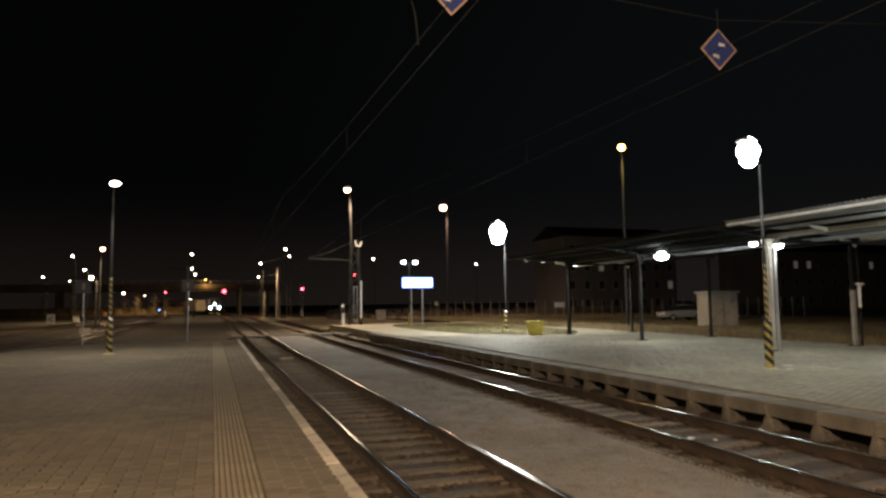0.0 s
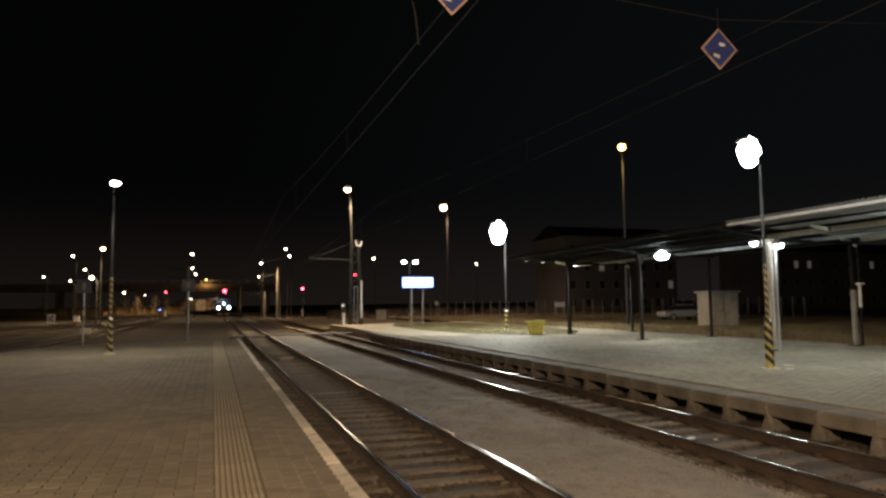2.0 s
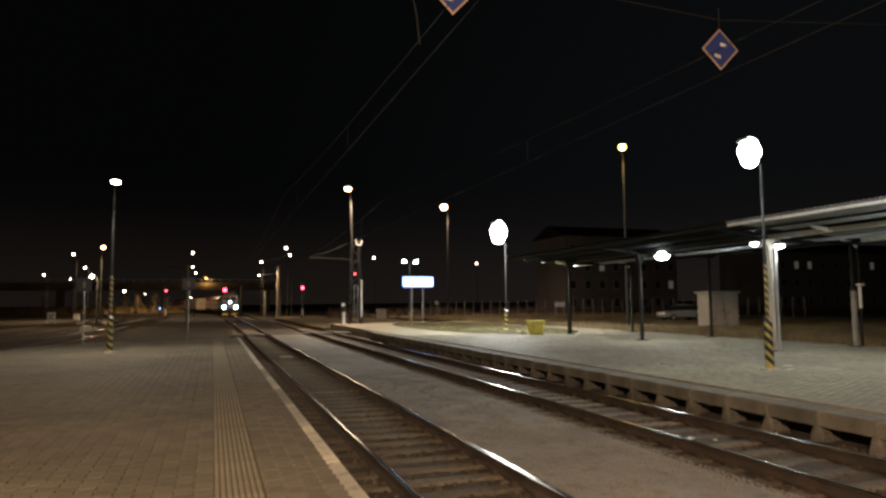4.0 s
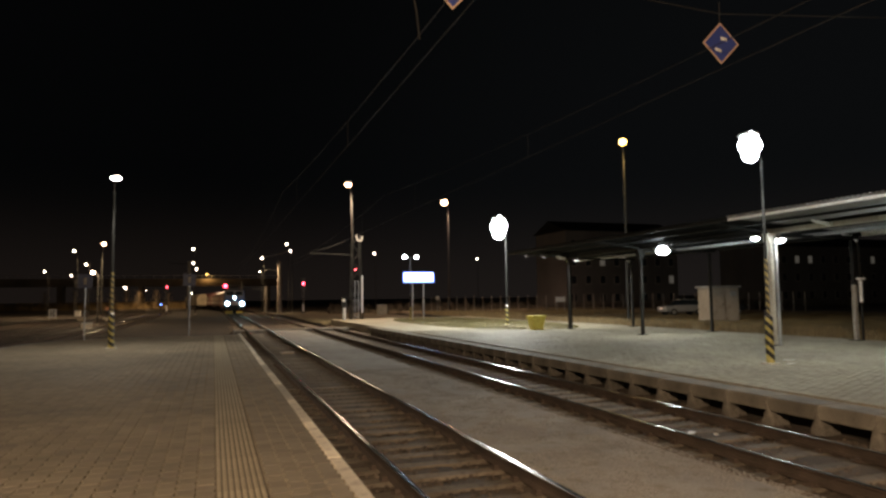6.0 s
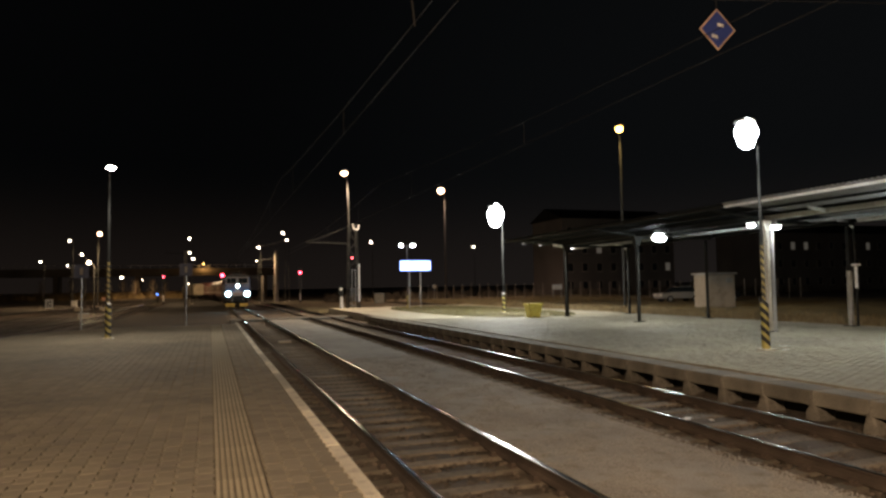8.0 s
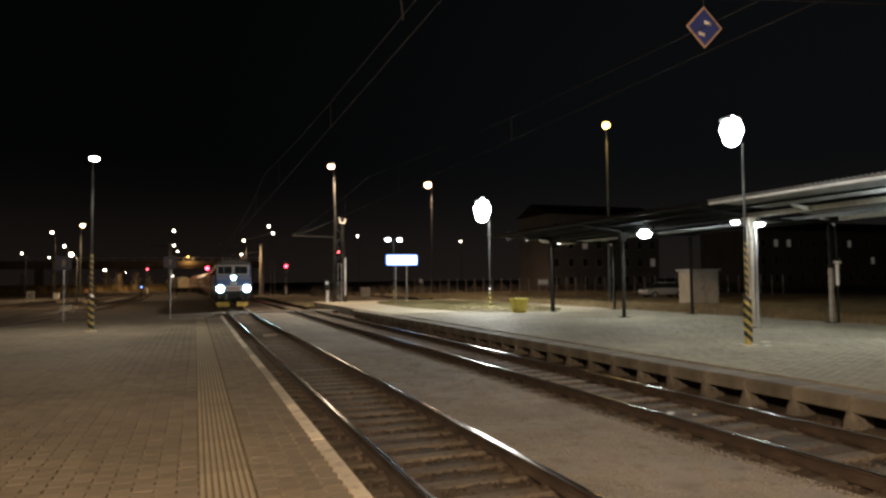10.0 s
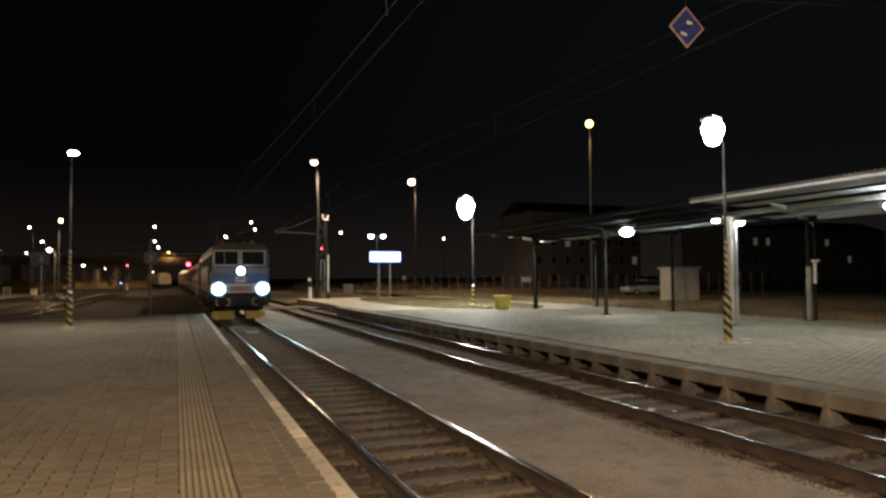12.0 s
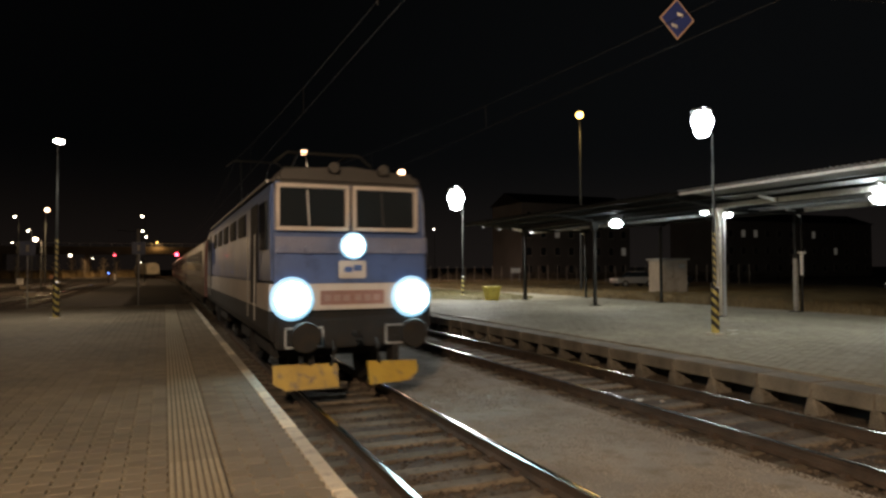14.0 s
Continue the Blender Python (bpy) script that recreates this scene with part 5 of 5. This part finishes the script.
blades("scrub", [p for p in ((U(-75, -4), 214 + 24 * random.random() ** 0.7, -0.76) for _ in range(9000)) if noise.noise((p[0] * 0.3, p[1] * 0.25, 2)) > -0.1], 2.3, M_TALLGRASS, "dry brown scrub on the bank under the bridge", 0.06)
blades("scrub", [p for p in ((U(16, 120), 91 + 9 * random.random(), -0.76) for _ in range(9000)) if noise.noise((p[0] * 0.2, p[1] * 0.2, 5)) > -0.1], 1.7, M_SCRUB, "dull brown scrub behind the wire fence", 0.04)
bridge = empty("road_bridge", 0, 230, -0.75, label="dark concrete road bridge lit by amber street lamps", category="bridge")
part("deck", boxed(-110, 22, 0, 9, 7.2, 8.6, bevel=0.05), M_BRIDGE, bridge)
part("parapet", boxed(-110, 22, -0.25, -0.004, 8.0, 9.5, bevel=0.03), M_BRIDGE, bridge)
for x in (-70, -45, -22, 8.6, 17.5):
    part("pier", boxed(x - 0.7, x + 0.7, 1.5, 7.5, 0, 7.2, bevel=0.08), M_BRIDGE, bridge)
for k in range(45):
    part("railing_post", boxed(-108 + k * 2.9, -107.92 + k * 2.9, -0.16, -0.08, 9.5, 10.5), M_GALV, bridge)
part("handrail", boxed(-110, 22, -0.16, -0.08, 10.5, 10.57), M_GALV, bridge)
tall_mast(-2.4, 231, 7.85, 10.2, G_AMBER, "amber street lamp standing on the road bridge", 0.2, 0.08, 0.2)
lamp(-2.0, 228.4, 9.6, 700, SODIUM, 0.3)

wagon = empty("parked_wagon", -2.4, 172, -0.55, 14, "pale cream rounded freight wagon parked on a side track", "railway wagon")
bm = prism([(-1.4, 1.0), (1.4, 1.0), (1.45, 2.4), (1.2, 3.2), (0.6, 3.6), (0, 3.7), (-0.6, 3.6), (-1.2, 3.2), (-1.45, 2.4)], 0, 13)
part("body", bm, M_CREAM, wagon)
part("underframe", boxed(-1.2, 1.2, 0.1, 12.9, 0.7, 1.0), M_UNDER, wagon)
for y in (2.0, 4.0, 9.0, 11.0):
    wheelset(wagon, y, 0.46)
for s in (-1, 1):
    part("buffer", rodded((s * 0.87, 0.1, 1.0), (s * 0.87, -0.5, 1.0), 0.12), M_UNDER, wagon)
lamp(-4.9, 160, 9.5, 3000, WARM, 0.3)


def bare_tree(x, y, high):
    """A leafless young tree: trunk, limbs and many fine twigs."""
    t = empty("bare_tree", x, y, -0.76, U(0, 360), "leafless young tree with pale bark beyond the bridge", "tree", "bare trees")
    part("trunk", tube([(0, 0, 0), (0.05, 0.02, high * 0.4), (-0.06, 0.05, high * 0.75), (0.03, 0, high)], 0.13), M_BARK, t)
    bm = bmesh.new()
    for k in range(11):
        a, z = k * 2.4, high * (0.25 + 0.065 * k)
        r = high * (0.3 - 0.015 * k)
        tip = Vector((math.cos(a) * r, math.sin(a) * r, z + r * 0.9))
        rod(bm, (0, 0, z), tip, 0.06, 0.02, seg=5)
        for q in range(7):
            f = 0.3 + 0.1 * q
            b = Vector((0, 0, z)).lerp(tip, f)
            rod(bm, b, b + Vector((U(-0.6, 0.6), U(-0.6, 0.6), U(0.2, 1.0))), 0.025, 0.008, seg=4)
    part("crown", bm, M_BARK, t, "bare twigs")
    return t


for x, y, high in ((-38, 216, 5.5), (-32.5, 219, 6.0), (-28.5, 217, 5.0), (-25.0, 221, 6.0), (-21.0, 215, 5.2), (-16.5, 219, 5.6), (-13.2, 222, 4.6), (-46, 218, 5.2)):
    bare_tree(x, y, high)

# ---- platform signs ----
def square_sign(x, y, z0, zt, size, label):
    s = empty("platform_sign", x, y, z0, label=label, category="sign", group="platform signs")
    part("post", rodded((0, 0, 0), (0, 0, zt - z0), 0.03, seg=10), M_GALV, s)
    part("panel", boxed(-size / 2, size / 2, -0.06, -0.032, zt - z0 - size, zt - z0, bevel=0.012), M_SIGNDARK, s)
    part("symbol", boxed(-size * 0.1, size * 0.1, -0.066, -0.058, zt - z0 - size * 0.75, zt - z0 - size * 0.25, bevel=0.003), M_CONC, s)


square_sign(-5.22, 31.95, 0.0, 2.8, 0.58, "dark blue square sign on a thin post at the platform end")
square_sign(-1.1, 33.9, -0.76, 2.9, 0.58, "dark blue square sign on a thin post past the platform end")

# ---- overhead line ----
def overhead(centre, label):
    o = empty("contact_line", centre, 0, 0, label=label, category="overhead line", group="overhead lines")
    for y0 in range(-30, 330, 60):
        hi = [(bend(y) + 0.0, y, 6.45 - 0.95 * (1 - ((y - y0 - 30) / 30) ** 2)) for y in np.linspace(y0, y0 + 60, 13)]
        part("carrier_wire", tube(hi, 0.0065, 5), M_WIRE, o)
        part("contact_wire", tube([(bend(y), y, 5.16) for y in np.linspace(y0, y0 + 60, 7)], 0.0065, 5), M_WIRE, o)
        for x, y, z in hi[1::2]:
            part("dropper", rodded((x, y, 5.16), (x, y, z), 0.006, seg=5), M_WIRE, o)
    return o


overhead(TRACK_1, "copper contact and carrier wires over the camera-side track")
overhead(TRACK_2, "copper contact and carrier wires over the far track")


def diamond_sign(x, y, z, half_w, half_h, rz, bars):
    d = empty("diamond_sign", x, y, z, rz, "blue diamond line sign with a pale orange rim", "sign", "hanging diamond signs")
    for name, k, y0, m in (("rim", 1.0, 0.0, M_SIGNEDGE), ("panel", 0.9, -0.008, M_SIGNBLUE)):
        part(name, prism([(0, -half_h * k), (half_w * k, 0), (0, half_h * k), (-half_w * k, 0)], y0 - 0.006, y0 + 0.006), m, d)
    for bx, bz in bars:
        bm = boxed(bx - 0.055, bx + 0.055, -0.022, -0.012, bz - 0.028, bz + 0.028, bevel=0.004)
        for v in bm.verts:
            v.co.z -= (v.co.x - bx) * 0.25
        part("bar", bm, M_WHITE, d)
    part("hanger", tube([(0, 0.0, half_h), (0.0, 0.0, half_h + 0.35)], 0.008, 6), M_WIRE, d)


diamond_sign(7.78, 8.45, 5.7, 0.325, 0.345, -8, ((0.05, 0.07), (-0.06, -0.12)))
diamond_sign(3.12, 8.45, 5.99, 0.325, 0.345, -4, ((0.05, 0.07), (-0.06, -0.12)))
part_span = empty("span_wire", 0, 8.45, 0, label="thin span wire across both tracks", category="wire")
part("wire", tube([(-9, 0, 7.4), (0, 0, 6.55), (3.12, 0, 6.36), (7.78, 0, 6.2), (14, 0, 6.9), (24, 0, 8.6)], 0.008, 5), M_WIRE, part_span)
part("stay", tube([(2.65, 0, 6.4), (2.5, 0.05, 6.1), (2.62, 0.1, 5.6), (2.66, 0.1, 5.2)], 0.012, 5), M_WIRE, part_span)

# ---- small things in the tracks ----
balise = empty("track_balise", TRACK_1 + 0.05, 28.6, RAIL_Z - 0.168, label="flat pale yellow balise fixed between the rails", category="balise")
part("housing", boxed(-0.26, 0.26, -0.2, 0.2, 0.0, 0.06, bevel=0.02), M_CREAM, balise)
part("bracket", boxed(-0.3, 0.3, -0.05, 0.05, 0.06, 0.075, bevel=0.004), M_GALV, balise)


def litter(x, y, z, w, rz, label):
    """A crumpled scrap of paper."""
    bm = bmesh.new()
    bmesh.ops.create_grid(bm, x_segments=6, y_segments=5, size=0.5)
    for v in bm.verts:
        v.co = Vector((v.co.x * w, v.co.y * w * 0.55, 0.03 + 0.025 * noise.noise(v.co * 5 + Vector((x, y, 0)))))
    bmesh.ops.solidify(bm, geom=list(bm.faces), thickness=0.003)
    ob = part("paper_scrap", bm, M_WHITE)
    ob.matrix_basis = pose(x, y, z, 0, 0, rz)
    tagged(ob, label, "litter", "litter")


litter(7.35, 9.0, -0.645, 0.2, 30, "crumpled white paper scrap lying in the far track")
litter(7.62, 8.75, -0.645, 0.09, 80, "small white paper scrap lying in the far track")
litter(13.6, 12.9, PLAT2_Z - 0.02, 0.2, 10, "white paper scrap on the grey platform")
litter(14.3, 13.6, PLAT2_Z - 0.02, 0.24, -25, "white paper scrap on the grey platform")


# ---- loose stones and paving pieces ----
def stones(n, where, label, small=0.018, big=0.038, material=None):
    """Angular ballast stones, joined."""
    shapes = []
    for _ in range(6):
        bm = bmesh.new()
        bmesh.ops.create_icosphere(bm, subdivisions=1, radius=1)
        for v in bm.verts:
            v.co *= random.uniform(0.65, 1.2)
            v.co.z *= 0.7
        bm.verts.index_update()
        shapes.append(([v.co.copy() for v in bm.verts], [tuple(v.index for v in f.verts) for f in bm.faces]))
        bm.free()
    verts, faces = [], []
    for _ in range(n):
        x, y, z = where()
        vs, fs = random.choice(shapes)
        r, a = random.uniform(small, big), random.uniform(0, math.tau)
        c, s = math.cos(a) * r, math.sin(a) * r
        b = len(verts)
        verts += [(x + p.x * c - p.y * s, y + p.x * s + p.y * c, z + p.z * r) for p in vs]
        faces += [tuple(b + i for i in f) for f in fs]
    tagged(from_arrays("ballast_stones", verts, faces, material or M_STONE), label, "ballast", kind="stuff")


def ballast_spot():
    while True:
        x, y = random.uniform(1.3, 9.4), 3.5 + 22 * random.random() ** 1.6
        if not 3.9 < x < 6.1:
            return x, y, -0.674


stones(15000, ballast_spot, "loose dark brown ballast stones between the sleepers")
stones(30000, lambda: (random.uniform(3.72, 6.1), 4 + 16 * random.random() ** 1.5, -0.532), "fine grey gravel grains on the path between the tracks", 0.005, 0.013, M_GRIT)
lay_pavers(platform, 0.462, 1.112, -12.0, 32.8, lambda x, y: 3.2 < y < 9.5)
lay_pavers(platform, -7.482, 0.035, -12.0, 32.8, lambda x, y: 3.2 < y < 6.1 and x > -2.2)


# ---- what moves ----
SPEED, STOP_Y = 11.0, 10.5
TRACK_X = 2.86


def ride(offset, length, t):
    """Pose of a vehicle whose front is offset metres behind the train's nose."""
    y = STOP_Y + SPEED * (14.0 - t) + offset
    a, b = Vector((TRACK_X + bend(y), y, 0)), Vector((TRACK_X + bend(y + length), y + length, 0))
    d = b - a
    return pose(a.x, a.y, RAIL_Z, 0, 0, math.degrees(math.atan2(-d.x, d.y)))


def roll_wheel(y, r, t):
    """Pose of a rolling wheelset in its vehicle."""
    return pose(0, y, r, math.degrees(SPEED * t / r))


def motions():
    times = [k * 0.5 for k in range(29)]
    walk(loco, [(t, ride(0, LOCO_LEN, t)) for t in times])
    for k, c in enumerate(coaches):
        walk(c, [(t, ride(LOCO_LEN + 0.9 + k * 24.9, 24.2, t)) for t in times])
    fine = [k / 15 for k in range(211)]
    for w in loco_wheels:
        y = w.location.y
        walk(w, [(t, roll_wheel(y, 0.62, t)) for t in fine])
    slow = [k / 30 for k in range(421)]
    for w in coach_wheels:
        y = w.location.y
        walk(w, [(t, roll_wheel(y, 0.46, t)) for t in slow])


motions()
